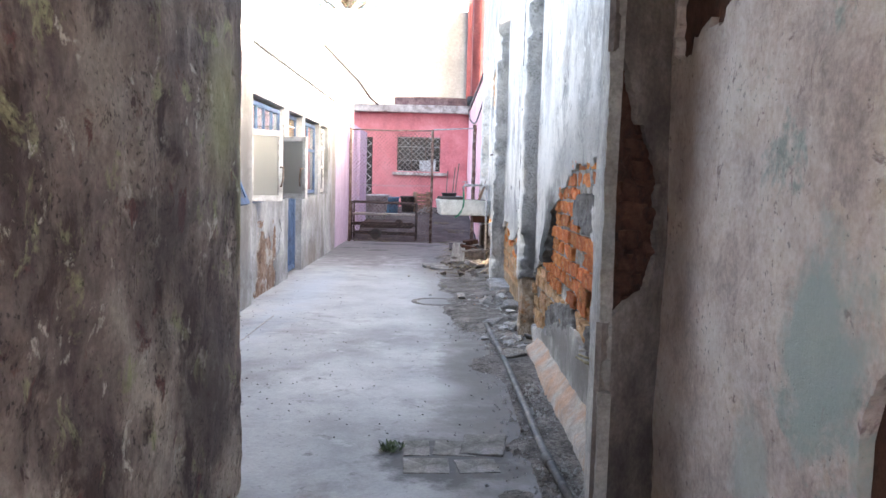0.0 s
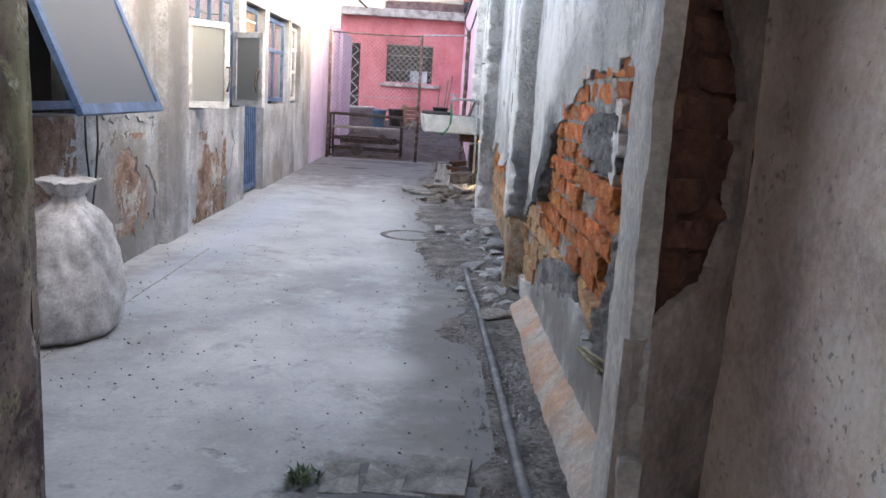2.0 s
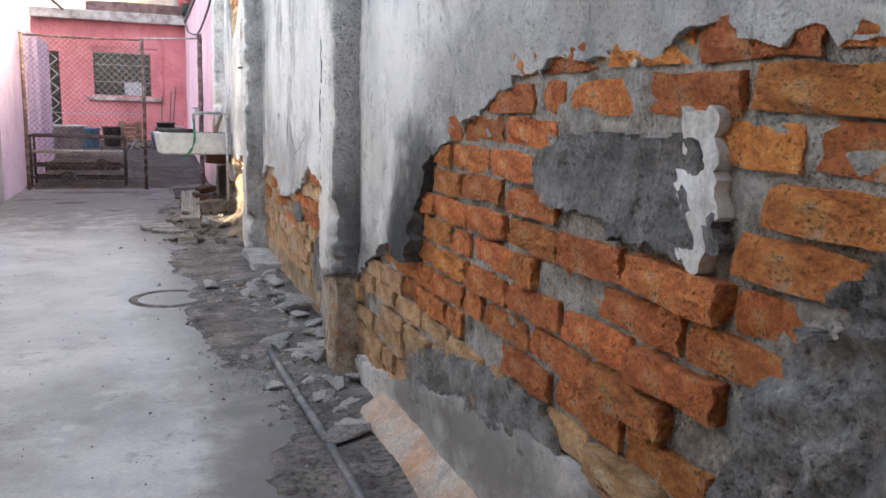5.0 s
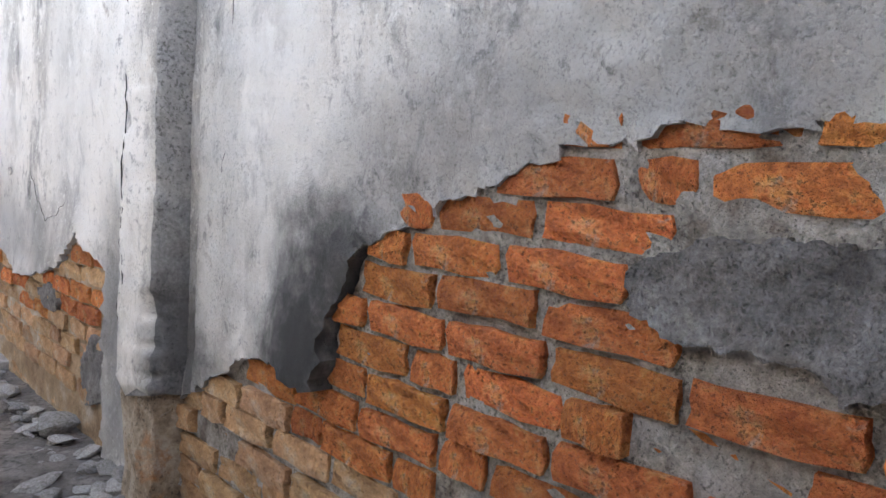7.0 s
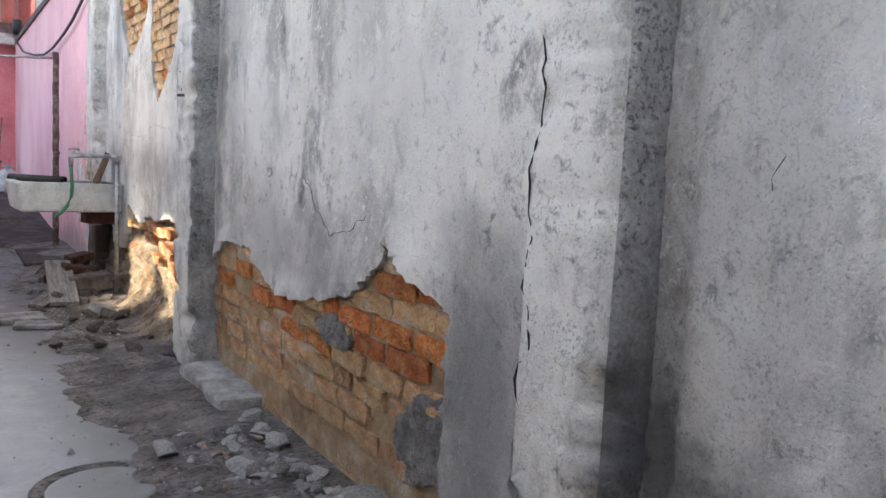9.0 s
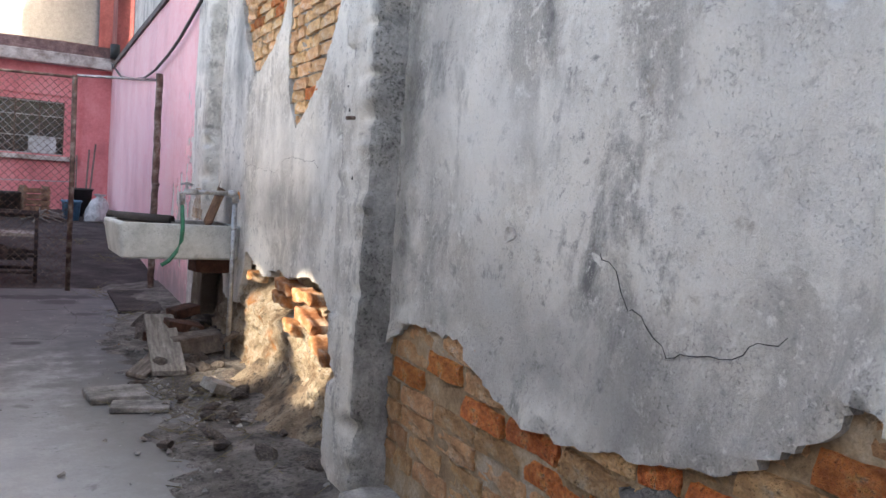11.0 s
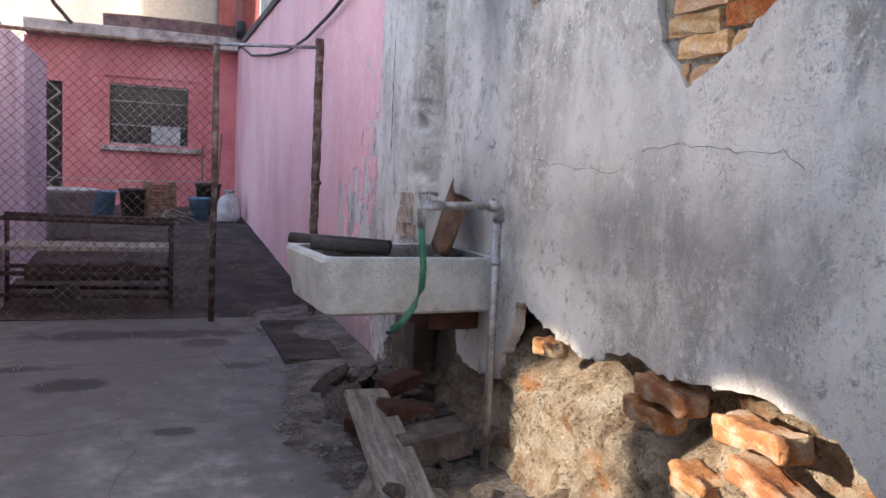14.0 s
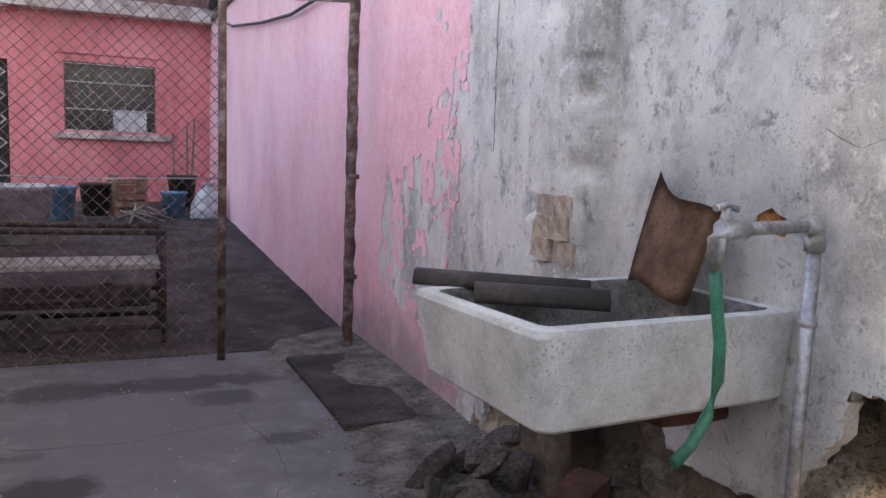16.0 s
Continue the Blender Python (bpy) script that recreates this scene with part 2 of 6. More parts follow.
# Darker copy of dirt; the yard's shade is put into its colour.
M["yard_dirt"] = material("shaded_yard_earth", (0.062, 0.05, 0.05), (0.032, 0.026, 0.026), (0.11, 0.093, 0.088), 0.97, 3.0, bump=1.0, bump_dist=0.03, spots=[((0.24, 0.22, 0.2), 9.0, 0.62, 0.72)])
M["jamb_plaster"] = material("stained_jamb_plaster", (0.41, 0.39, 0.365), (0.26, 0.245, 0.23), (0.5, 0.485, 0.455), 0.93, 3.0, (1, 1, 0.5), 50, 0.6, 0.008,
                             spots=[((0.56, 0.54, 0.51), 5.0, 0.57, 0.68), ((0.2, 0.185, 0.17), 6.0, 0.62, 0.72)])
M["dirty_tile"] = material("dirty_cement_tile", (0.19, 0.18, 0.17), (0.1, 0.092, 0.085), (0.27, 0.255, 0.245), 0.95, 7.0, bump=0.7, bump_dist=0.005, vary=0.12)
M["white_splash"] = material("white_lime_splash", (0.55, 0.53, 0.5), (0.34, 0.31, 0.28), (0.66, 0.64, 0.61), 0.93, 12.0, bump=0.8, bump_dist=0.006)
# Jamb plaster darkened in colour to stand in for the passage shade.
M["shade_dark_plaster"] = material("shade_dark_jamb_plaster", (0.2, 0.165, 0.15), (0.1, 0.082, 0.076), (0.3, 0.265, 0.245), 0.93, 4.0, (1, 1, 0.6), 50, 0.6, 0.008)
M["niche_brick"] = material("pale_dusty_brick", (0.42, 0.33, 0.26), (0.28, 0.2, 0.15), (0.52, 0.46, 0.4), 0.95, 9.0, bump=0.8, bump_dist=0.008, vary=0.15)
M["cart_rust"] = material("dark_rusty_steel", (0.04, 0.03, 0.029), (0.02, 0.015, 0.014), (0.08, 0.06, 0.055), 0.75, 12.0, bump=0.4, bump_dist=0.002, metal=0.3)
M["gutter"] = material("dark_gutter_clay", (0.035, 0.029, 0.027), (0.02, 0.016, 0.015), (0.07, 0.06, 0.055), 0.85, 7.0, bump=0.5, bump_dist=0.004)
M["loose_brick"] = material("dusty_loose_brick", (0.5, 0.22, 0.09), (0.33, 0.13, 0.055), (0.62, 0.46, 0.33), 0.95, 9.0, fine=110, bump=1.0, bump_dist=0.012, vary=0.15, spots=[((0.6, 0.52, 0.43), 6.0, 0.5, 0.66)])
# Shade under the sink painted into the wall core's colour.
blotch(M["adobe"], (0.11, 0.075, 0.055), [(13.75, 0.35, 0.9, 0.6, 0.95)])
M["dirt"] = material("dirt", (0.175, 0.157, 0.145), (0.1, 0.087, 0.08), (0.28, 0.255, 0.235), 0.97, 6.0, bump=1.0, bump_dist=0.02, pits=(45.0, 0.55, 0.5, 0.6), spots=[((0.3, 0.28, 0.26), 16.0, 0.62, 0.7)])
M["passage"] = material("stained_old_plaster", (0.25, 0.2, 0.175), (0.08, 0.05, 0.052), (0.5, 0.43, 0.36), 0.9, 2.6, (1, 1, 0.8), 50, 0.5, 0.006,
                        spots=[((0.07, 0.045, 0.04), 3.0, 0.53, 0.62), ((0.34, 0.34, 0.2), 5.0, 0.57, 0.64), ((0.6, 0.56, 0.48), 9.0, 0.6, 0.66), ((0.1, 0.06, 0.055), 16.0, 0.6, 0.66), ((0.16, 0.07, 0.06), 6.5, 0.6, 0.67)], pits=(60.0, 0.6, 0.4, 0.6))
M["passage_r"] = material("mauve_grey_plaster", (0.64, 0.57, 0.53), (0.45, 0.39, 0.365), (0.73, 0.68, 0.63), 0.9, 3.2, (1, 1, 1), 50, 0.5, 0.008, pits=(45.0, 0.65, 0.5, 0.6),
                          spots=[((0.4, 0.45, 0.42), 1.5, 0.6, 0.64), ((0.6, 0.53, 0.47), 7.0, 0.59, 0.64), ((0.3, 0.23, 0.22), 10.0, 0.61, 0.67)])
M["left_wall"] = material("pale_blue_white_plaster", (0.31, 0.325, 0.355), (0.16, 0.165, 0.17), (0.44, 0.46, 0.495), 0.92, 2.2, (1, 1, 0.5), 60, 0.6, 0.01, pits=(50.0, 0.61, 0.6, 0.6),
                          spots=[((0.25, 0.24, 0.23), 2.6, 0.6, 0.75)])
blotch(M["left_wall"], (0.2, 0.17, 0.15), [(9.2, 0.3, 0.55, 0.5, 0.8), (7.4, 0.4, 0.9, 0.5, 0.6), (8.2, 1.2, 0.3, 1.6, 0.65), (6.4, 0.3, 0.6, 0.5, 0.5), (12.2, 0.1, 1.2, 0.3, 0.6), (14.4, 1.0, 0.3, 1.6, 0.7), (7.6, 1.7, 0.3, 1.0, 0.5)])
blotch(M["left_wall"], (0.14, 0.14, 0.145), [(8.2, 1.4, 0.4, 2.2, 0.85), (7.7, 1.7, 0.3, 1.2, 0.7), (7.0, 0.2, 1.6, 0.35, 0.8), (9.4, 0.2, 1.2, 0.3, 0.8), (10.35, 1.0, 0.15, 1.2, 0.6), (12.3, 0.75, 0.9, 0.2, 0.5)])
blotch(M["passage"], (0.07, 0.05, 0.05), [(3.6, 0.5, 0.5, 0.6, 0.75), (3.2, 1.0, 0.3, 0.4, 0.7), (4.0, 1.9, 0.2, 0.7, 0.7), (2.9, 1.7, 0.4, 0.5, 0.5)])
blotch(M["passage"], (0.36, 0.36, 0.17), [(3.75, 1.45, 0.28, 0.35, 0.6), (4.05, 1.15, 0.15, 0.4, 0.5)])
blotch(M["passage_r"], (0.4, 0.5, 0.48), [(2.75, 0.85, 0.3, 0.4, 0.9), (2.45, 0.65, 0.2, 0.25, 0.7), (3.1, 0.45, 0.2, 0.25, 0.6)], edge=(1.5, 1.2))
blotch(M["passage_r"], (0.22, 0.17, 0.15), [(2.4, 1.9, 0.5, 0.4, 0.6), (3.7, 1.5, 0.25, 0.8, 0.5)])
M["pink"] = material("pink_paint", (0.9, 0.53, 0.57), (0.8, 0.45, 0.49), (0.92, 0.6, 0.63), 0.8, 1.5, (1, 1, 0.5), 60, 0.2, 0.003)
blotch(M["pink"], (0.28, 0.24, 0.24), [(15.6, 0.1, 1.6, 0.45, 0.75), (16.6, 0.0, 2.0, 0.3, 0.6)])
M["coral"] = material("coral_paint", (0.68, 0.22, 0.24), (0.55, 0.17, 0.19), (0.74, 0.28, 0.3), 0.8, 1.5, (1, 1, 0.6), 60, 0.2, 0.003)
M["lilac"] = material("lilac_paint", (0.45, 0.37, 0.5), (0.36, 0.29, 0.41), (0.52, 0.44, 0.57), 0.8, 1.5, (1, 1, 0.6), 60, 0.2, 0.003)
M["white_wall"] = material("weathered_cement_wall", (0.24, 0.24, 0.25), (0.18, 0.18, 0.19), (0.29, 0.29, 0.3), 0.9, 0.8, (1, 1, 0.5), 40, 0.2, 0.003)
M["red_wall"] = material("brick_red_paint", (0.2, 0.05, 0.055), (0.13, 0.033, 0.036), (0.28, 0.09, 0.09), 0.85, 2.0, (1, 1, 0.5), 50, 0.3, 0.004)
M["rust"] = material("rusty_pipe", (0.14, 0.09, 0.07), (0.07, 0.04, 0.035), (0.3, 0.25, 0.22), 0.7, 14.0, bump=0.4, bump_dist=0.002, metal=0.4)
M["galv"] = material("galvanised_pipe", (0.4, 0.4, 0.41), (0.28, 0.27, 0.26), (0.5, 0.5, 0.5), 0.5, 20.0, bump=0.2, bump_dist=0.001, metal=0.7)
M["blue"] = material("blue_steel_paint", (0.05, 0.1, 0.2), (0.03, 0.06, 0.13), (0.09, 0.15, 0.28), 0.5, 6.0, bump=0.15, bump_dist=0.002)
M["white_paint"] = material("chalky_white_paint", (0.48, 0.49, 0.5), (0.28, 0.27, 0.26), (0.56, 0.57, 0.58), 0.7, 7.0, bump=0.15, bump_dist=0.002)
M["sink"] = material("terrazzo_concrete", (0.55, 0.56, 0.54), (0.42, 0.43, 0.41), (0.65, 0.66, 0.64), 0.8, 5.0, (1, 1, 1), 160, 0.5, 0.003, grain_k=0.7, pits=(140.0, 0.62, 0.6, 0.5), spots=[((0.34, 0.34, 0.32), 4.0, 0.57, 0.7)])
M["wood"] = material("grey_old_wood", (0.16, 0.13, 0.11), (0.09, 0.07, 0.06), (0.26, 0.22, 0.19), 0.85, 5.0, (8, 1, 8), 60, 0.5, 0.004)
M["tank"] = material("black_plastic", (0.03, 0.03, 0.032), rough=0.6, scale=8.0, bump=0.2)
M["hose"] = material("green_hose", (0.02, 0.16, 0.09), rough=0.4, scale=20.0, bump=0.1)
M["rubble"] = material("grey_rubble", (0.36, 0.35, 0.34), (0.24, 0.22, 0.2), (0.48, 0.47, 0.45), 0.95, 9.0, bump=0.8, bump_dist=0.008, vary=0.2)
M["sack"] = material("woven_white_sack", (0.46, 0.46, 0.47), (0.3, 0.29, 0.29), (0.58, 0.58, 0.59), 0.75, 7.0, bump=0.5, bump_dist=0.004)
# Near-black colour stands in for the darkness of unlit rooms and holes.
M["dark"] = plain("dark_room", (0.02, 0.02, 0.022), 0.9)

# Darkened brick: shade in the jamb hole and under the sink, as colour.
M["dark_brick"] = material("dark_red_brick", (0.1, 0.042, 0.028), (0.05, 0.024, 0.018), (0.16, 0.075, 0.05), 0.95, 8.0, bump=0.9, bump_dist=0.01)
M["red_brick"] = material("worn_red_brick", (0.23, 0.15, 0.115), (0.12, 0.07, 0.052), (0.33, 0.26, 0.22), 0.95, 6.0, bump=1.0, bump_dist=0.016, pits=(60.0, 0.59, 0.5, 0.8), spots=[((0.4, 0.39, 0.375), 4.0, 0.5, 0.58)])
M["smear"] = material("smeared_cement", (0.24, 0.225, 0.215), (0.14, 0.128, 0.122), (0.36, 0.345, 0.335), 0.95, 6.0, bump=1.0, bump_dist=0.018, pits=(80.0, 0.61, 0.6, 0.9))
M["plinth"] = material("dusty_plinth", (0.4, 0.36, 0.32), (0.26, 0.24, 0.22), (0.48, 0.44, 0.4), 0.95, 4.0, bump=0.6, bump_dist=0.008, spots=[((0.46, 0.27, 0.17), 2.2, 0.45, 0.62)])

def grit(m, places, scale, dist, dark):
    """Coarse sandy relief with dark hollows, everywhere or in soft noisy blobs at (y, z, width, height)."""
    nt = m.node_tree
    L = nt.links.new
    bsdf = nt.nodes["Principled BSDF"]
    co = nt.nodes.new("ShaderNodeTexCoord")
    sand = node(nt, "ShaderNodeTexNoise", Scale=scale, Detail=4.0, Roughness=0.65)
    L(co.outputs["Object"], sand.inputs["Vector"])
    edge = node(nt, "ShaderNodeTexNoise", Scale=7.0, Detail=6.0)
    L(co.outputs["Object"], edge.inputs["Vector"])
    mask = None
    for y, z, w, h in places:
        mp = nt.nodes.new("ShaderNodeMapping")
        mp.inputs["Location"].default_value, mp.inputs["Scale"].default_value = (0, -y / w, -z / h), (0, 1 / w, 1 / h)
        L(co.outputs["Object"], mp.inputs["Vector"])
        ln = nt.nodes.new("ShaderNodeVectorMath")
        ln.operation = "LENGTH"
        L(mp.outputs[0], ln.inputs[0])
        ad = nt.nodes.new("ShaderNodeMath")
        ad.operation = "ADD"
        L(edge.outputs["Fac"], ad.inputs[0])
        L(ln.outputs["Value"], ad.inputs[1])
        mr = node(nt, "ShaderNodeMapRange", **{"From Min": 1.5, "From Max": 1.0})
        L(ad.outputs[0], mr.inputs[0])
        if mask is None:
            mask = mr.outputs[0]
        else:
            mx = nt.nodes.new("ShaderNodeMath")
            mx.operation = "MAXIMUM"
            L(mask, mx.inputs[0])
            L(mr.outputs[0], mx.inputs[1])
            mask = mx.outputs[0]
    hollow = node(nt, "ShaderNodeMapRange", **{"From Min": 0.46, "From Max": 0.36})
    L(sand.outputs["Fac"], hollow.inputs[0])
    fac, height = hollow.outputs[0], sand.outputs["Fac"]
    if mask is not None:
        fac, height = [nt.nodes.new("ShaderNodeMath") for _ in range(2)]
        for n, src in ((fac, hollow.outputs[0]), (height, sand.outputs["Fac"])):
            n.operation = "MULTIPLY"
            L(src, n.inputs[0])
            L(mask, n.inputs[1])
        fac, height = fac.outputs[0], height.outputs[0]
    mix = nt.nodes.new("ShaderNodeMixRGB")
    mix.blend_type = "MULTIPLY"
    mix.inputs[2].default_value = (dark, dark, dark, 1)
    L(fac, mix.inputs[0])
    L(bsdf.inputs["Base Color"].links[0].from_socket, mix.inputs[1])
    L(mix.outputs[0], bsdf.inputs["Base Color"])
    b = nt.nodes.new("ShaderNodeBump")
    b.inputs["Strength"].default_value = 1.0
    b.inputs["Distance"].default_value = dist
    L(height, b.inputs["Height"])
    L(bsdf.inputs["Normal"].links[0].from_socket, b.inputs["Normal"])
    L(b.outputs[0], bsdf.inputs["Normal"])


grit(M["plaster"], [(5.2, 1.42, 1.1, 0.35), (5.9, 1.2, 0.5, 0.4), (4.6, 1.5, 0.5, 0.3), (7.7, 0.7, 0.4, 0.6), (6.9, 1.2, 0.3, 0.9)], 130.0, 0.011, 0.78)
grit(M["mortar"], [], 120.0, 0.012, 0.82)
grit(M["smear"], [], 70.0, 0.016, 0.85)
grit(M["brick"], [], 80.0, 0.012, 0.88)
grit(M["dusty_brick"], [], 80.0, 0.01, 0.9)
M["roof_edge"] = material("weathered_roof_edge", (0.5, 0.44, 0.42), (0.28, 0.22, 0.2), (0.66, 0.6, 0.58), 0.9, 5.0, bump=0.4)
M["dark_coping"] = material("soot_dark_coping", (0.12, 0.1, 0.1), rough=0.9, scale=5.0, bump=0.5)
M["cardboard"] = material("rusty_brown_sheet", (0.2, 0.11, 0.07), (0.11, 0.06, 0.04), (0.3, 0.18, 0.11), 0.85, 9.0, bump=0.5)
M["weed"] = material("dry_weed", (0.2, 0.17, 0.09), (0.12, 0.1, 0.05), (0.3, 0.26, 0.16), 0.9, 20.0)
M["leaf"] = material("green_leaf", (0.07, 0.11, 0.05), (0.04, 0.07, 0.03), (0.1, 0.15, 0.07), 0.6, 8.0, vary=0.2)
M["cloth_blue"] = material("blue_plastic", (0.1, 0.25, 0.4), rough=0.5, scale=6.0)
M["plank"] = material("grey_plank", (0.24, 0.22, 0.2), (0.15, 0.13, 0.12), (0.33, 0.31, 0.28), 0.9, 4.0, (10, 1, 10), 60, 0.5, 0.004)

M["pale_brick"] = material("pale_orange_brick", (0.62, 0.37, 0.19), (0.46, 0.25, 0.12), (0.68, 0.5, 0.35), 0.94, 9.0, bump=0.7, bump_dist=0.006, vary=0.18, spots=[((0.55, 0.5, 0.44), 7.0, 0.54, 0.66), ((0.6, 0.25, 0.09), 4.0, 0.55, 0.65)], pits=(110.0, 0.6, 0.6, 0.8))
M["litter"] = material("dark_litter", (0.06, 0.05, 0.045), rough=0.9, scale=30.0)
# Darker copy of rubble, with the shade under the sink in its colour.
M["dark_rubble"] = material("shaded_dusty_rubble", (0.12, 0.098, 0.088), (0.065, 0.05, 0.045), (0.2, 0.17, 0.15), 0.96, 8.0, bump=0.9, bump_dist=0.01, vary=0.3)
M["rubble_bits"] = material("mixed_rubble_bits", (0.27, 0.25, 0.235), (0.12, 0.1, 0.09), (0.42, 0.4, 0.38), 0.96, 7.0, bump=0.8, bump_dist=0.008, spots=[((0.34, 0.17, 0.08), 5.0, 0.58, 0.64)])
M["sandy"] = material("sandy_brown_earth", (0.27, 0.2, 0.14), (0.13, 0.095, 0.07), (0.42, 0.34, 0.25), 0.97, 5.0, bump=1.0, bump_dist=0.025, pits=(60.0, 0.57, 0.5, 0.6), spots=[((0.1, 0.085, 0.075), 7.0, 0.55, 0.63)])
M["roof_dark"] = material("faded_roof_sheet", (0.2, 0.12, 0.12), (0.12, 0.07, 0.07), (0.3, 0.2, 0.19), 0.9, 4.0, bump=0.4)
M["dark_glass"] = plain("dark_window_glass", (0.02, 0.021, 0.024), 0.18)
M["dark_pipe"] = material("dark_grey_pipe", (0.1, 0.1, 0.105), (0.06, 0.06, 0.06), (0.2, 0.19, 0.18), 0.6, 10.0, bump=0.2)
M["dust_mortar"] = material("dusty_brown_mortar", (0.4, 0.28, 0.17), (0.26, 0.17, 0.1), (0.5, 0.42, 0.33), 0.96, 5.0, bump=1.0, bump_dist=0.014)


def glassy(name, colour, rough, trans):
    m = plain(name, colour, rough)
    b = m.node_tree.nodes["Principled BSDF"]
    b.inputs["Transmission Weight"].default_value = trans
    b.inputs["IOR"].default_value = 1.45
    return m


M["glass"] = glassy("window_glass", (0.75, 0.8, 0.85), 0.03, 0.9)
M["amber"] = glassy("amber_glass", (0.55, 0.4, 0.25), 0.2, 0.6)
M["frost_pale"] = glassy("pale_frosted_glass", (0.3, 0.31, 0.3), 0.35, 0.25)
M["frost"] = glassy("frosted_glass", (0.095, 0.105, 0.12), 0.5, 0.1)
M["frost"].node_tree.nodes["Principled BSDF"].inputs["Specular IOR Level"].default_value = 0.25


# ---- mesh helpers ----
def obj(name, bm, mat, parent=None, label="", kind=""):
    me = bpy.data.meshes.new(name)
    bm.to_mesh(me)
    bm.free()
    if mat:
        me.materials.append(M[mat] if isinstance(mat, str) else mat)
    ob = new(name, me)
    ob.parent = parent
    return tagged(ob, label=label, kind=kind)


def part(name, bm, mat, parent, label=""):
    return obj(name, bm, mat, parent, label)


def thing(name, label, category, group="", at=(0, 0, 0)):
    e = new(name)
    e.empty_display_size = 0.1
    e.location = at
    return tagged(e, label, category, group)


def setting(name, label, bm, mat, category="wall"):
    return tagged(obj(name, bm, mat), label, category, kind="structure")


def box(a, b, bm=None, bevel=0.0, m=None):
    """A box between the corners a and b, with bevelled edges, turned by m."""
    bm2 = bmesh.new()
    c = [(p + q) / 2 for p, q in zip(a, b)]
    s = [abs(q - p) for p, q in zip(a, b)]
    bmesh.ops.create_cube(bm2, size=1, matrix=Matrix.LocRotScale(c, None, s))
    if bevel:
        bmesh.ops.bevel(bm2, geom=bm2.edges[:], offset=bevel, segments=2, affect="EDGES", profile=0.6)
    if m is not None:
        bmesh.ops.transform(bm2, matrix=m, verts=bm2.verts)
    return merge(bm, bm2)


def merge(bm, bm2):
    if bm is None:
        return bm2
    me = bpy.data.meshes.new("t")
    bm2.to_mesh(me)
    bm2.free()
    bm.from_mesh(me)
    bpy.data.meshes.remove(me)
    return bm


def tube(points, r, bm=None, sides=10, cap=True):
    """A round bar along points."""
    bm2 = bmesh.new()
    P = [Vector(p) for p in points]
    rings = []
    for i, p in enumerate(P):
        d = (P[min(i + 1, len(P) - 1)] - P[max(i - 1, 0)]).normalized()
        u = d.cross(Vector((0.31, 0.17, 0.93))).normalized()
        v = d.cross(u)
        rr = r[i] if isinstance(r, (list, tuple)) else r
        rings.append([bm2.verts.new(p + (u * math.cos(k * math.tau / sides) + v * math.sin(k * math.tau / sides)) * rr) for k in range(sides)])
    for a, b in zip(rings, rings[1:]):
        for k in range(sides):
            f = bm2.faces.new((a[k], a[(k + 1) % sides], b[(k + 1) % sides], b[k]))
            f.smooth = True
    if cap:
        bm2.faces.new(rings[0][::-1])
        bm2.faces.new(rings[-1])
    bmesh.ops.recalc_face_normals(bm2, faces=bm2.faces[:])
    return merge(bm, bm2)


def rough_up(bm, amount, scale, cuts=0):
    if cuts:
        bmesh.ops.subdivide_edges(bm, edges=bm.edges[:], cuts=cuts, use_grid_fill=True)
    bm.normal_update()
    for v in bm.verts:
        v.co += v.normal * amount * noise.fractal(v.co * scale, 0.7, 2.0, 3)
    return bm


def fnoise(y, z, s, k=0.0):
    return noise.fractal(Vector((k, y * s, z * s)), 0.8, 2.0, 4)


def poly_sd(poly, y, z):
    """Signed distance to a closed outline, negative inside."""
    best, inside = 1e9, False
    n = len(poly)
    for i in range(n):
        (ay, az_), (by, bz) = poly[i], poly[(i + 1) % n]
        ey, ez = by - ay, bz - az_
        wy, wz = y - ay, z - az_
        t = max(0.0, min(1.0, (wy * ey + wz * ez) / (ey * ey + ez * ez)))
        best = min(best, (wy - t * ey) ** 2 + (wz - t * ez) ** 2)
        if (az_ > z) != (bz > z) and y < (by - ay) * (z - az_) / (bz - az_) + ay:
            inside = not inside
    d = math.sqrt(best)
    return -d if inside else d


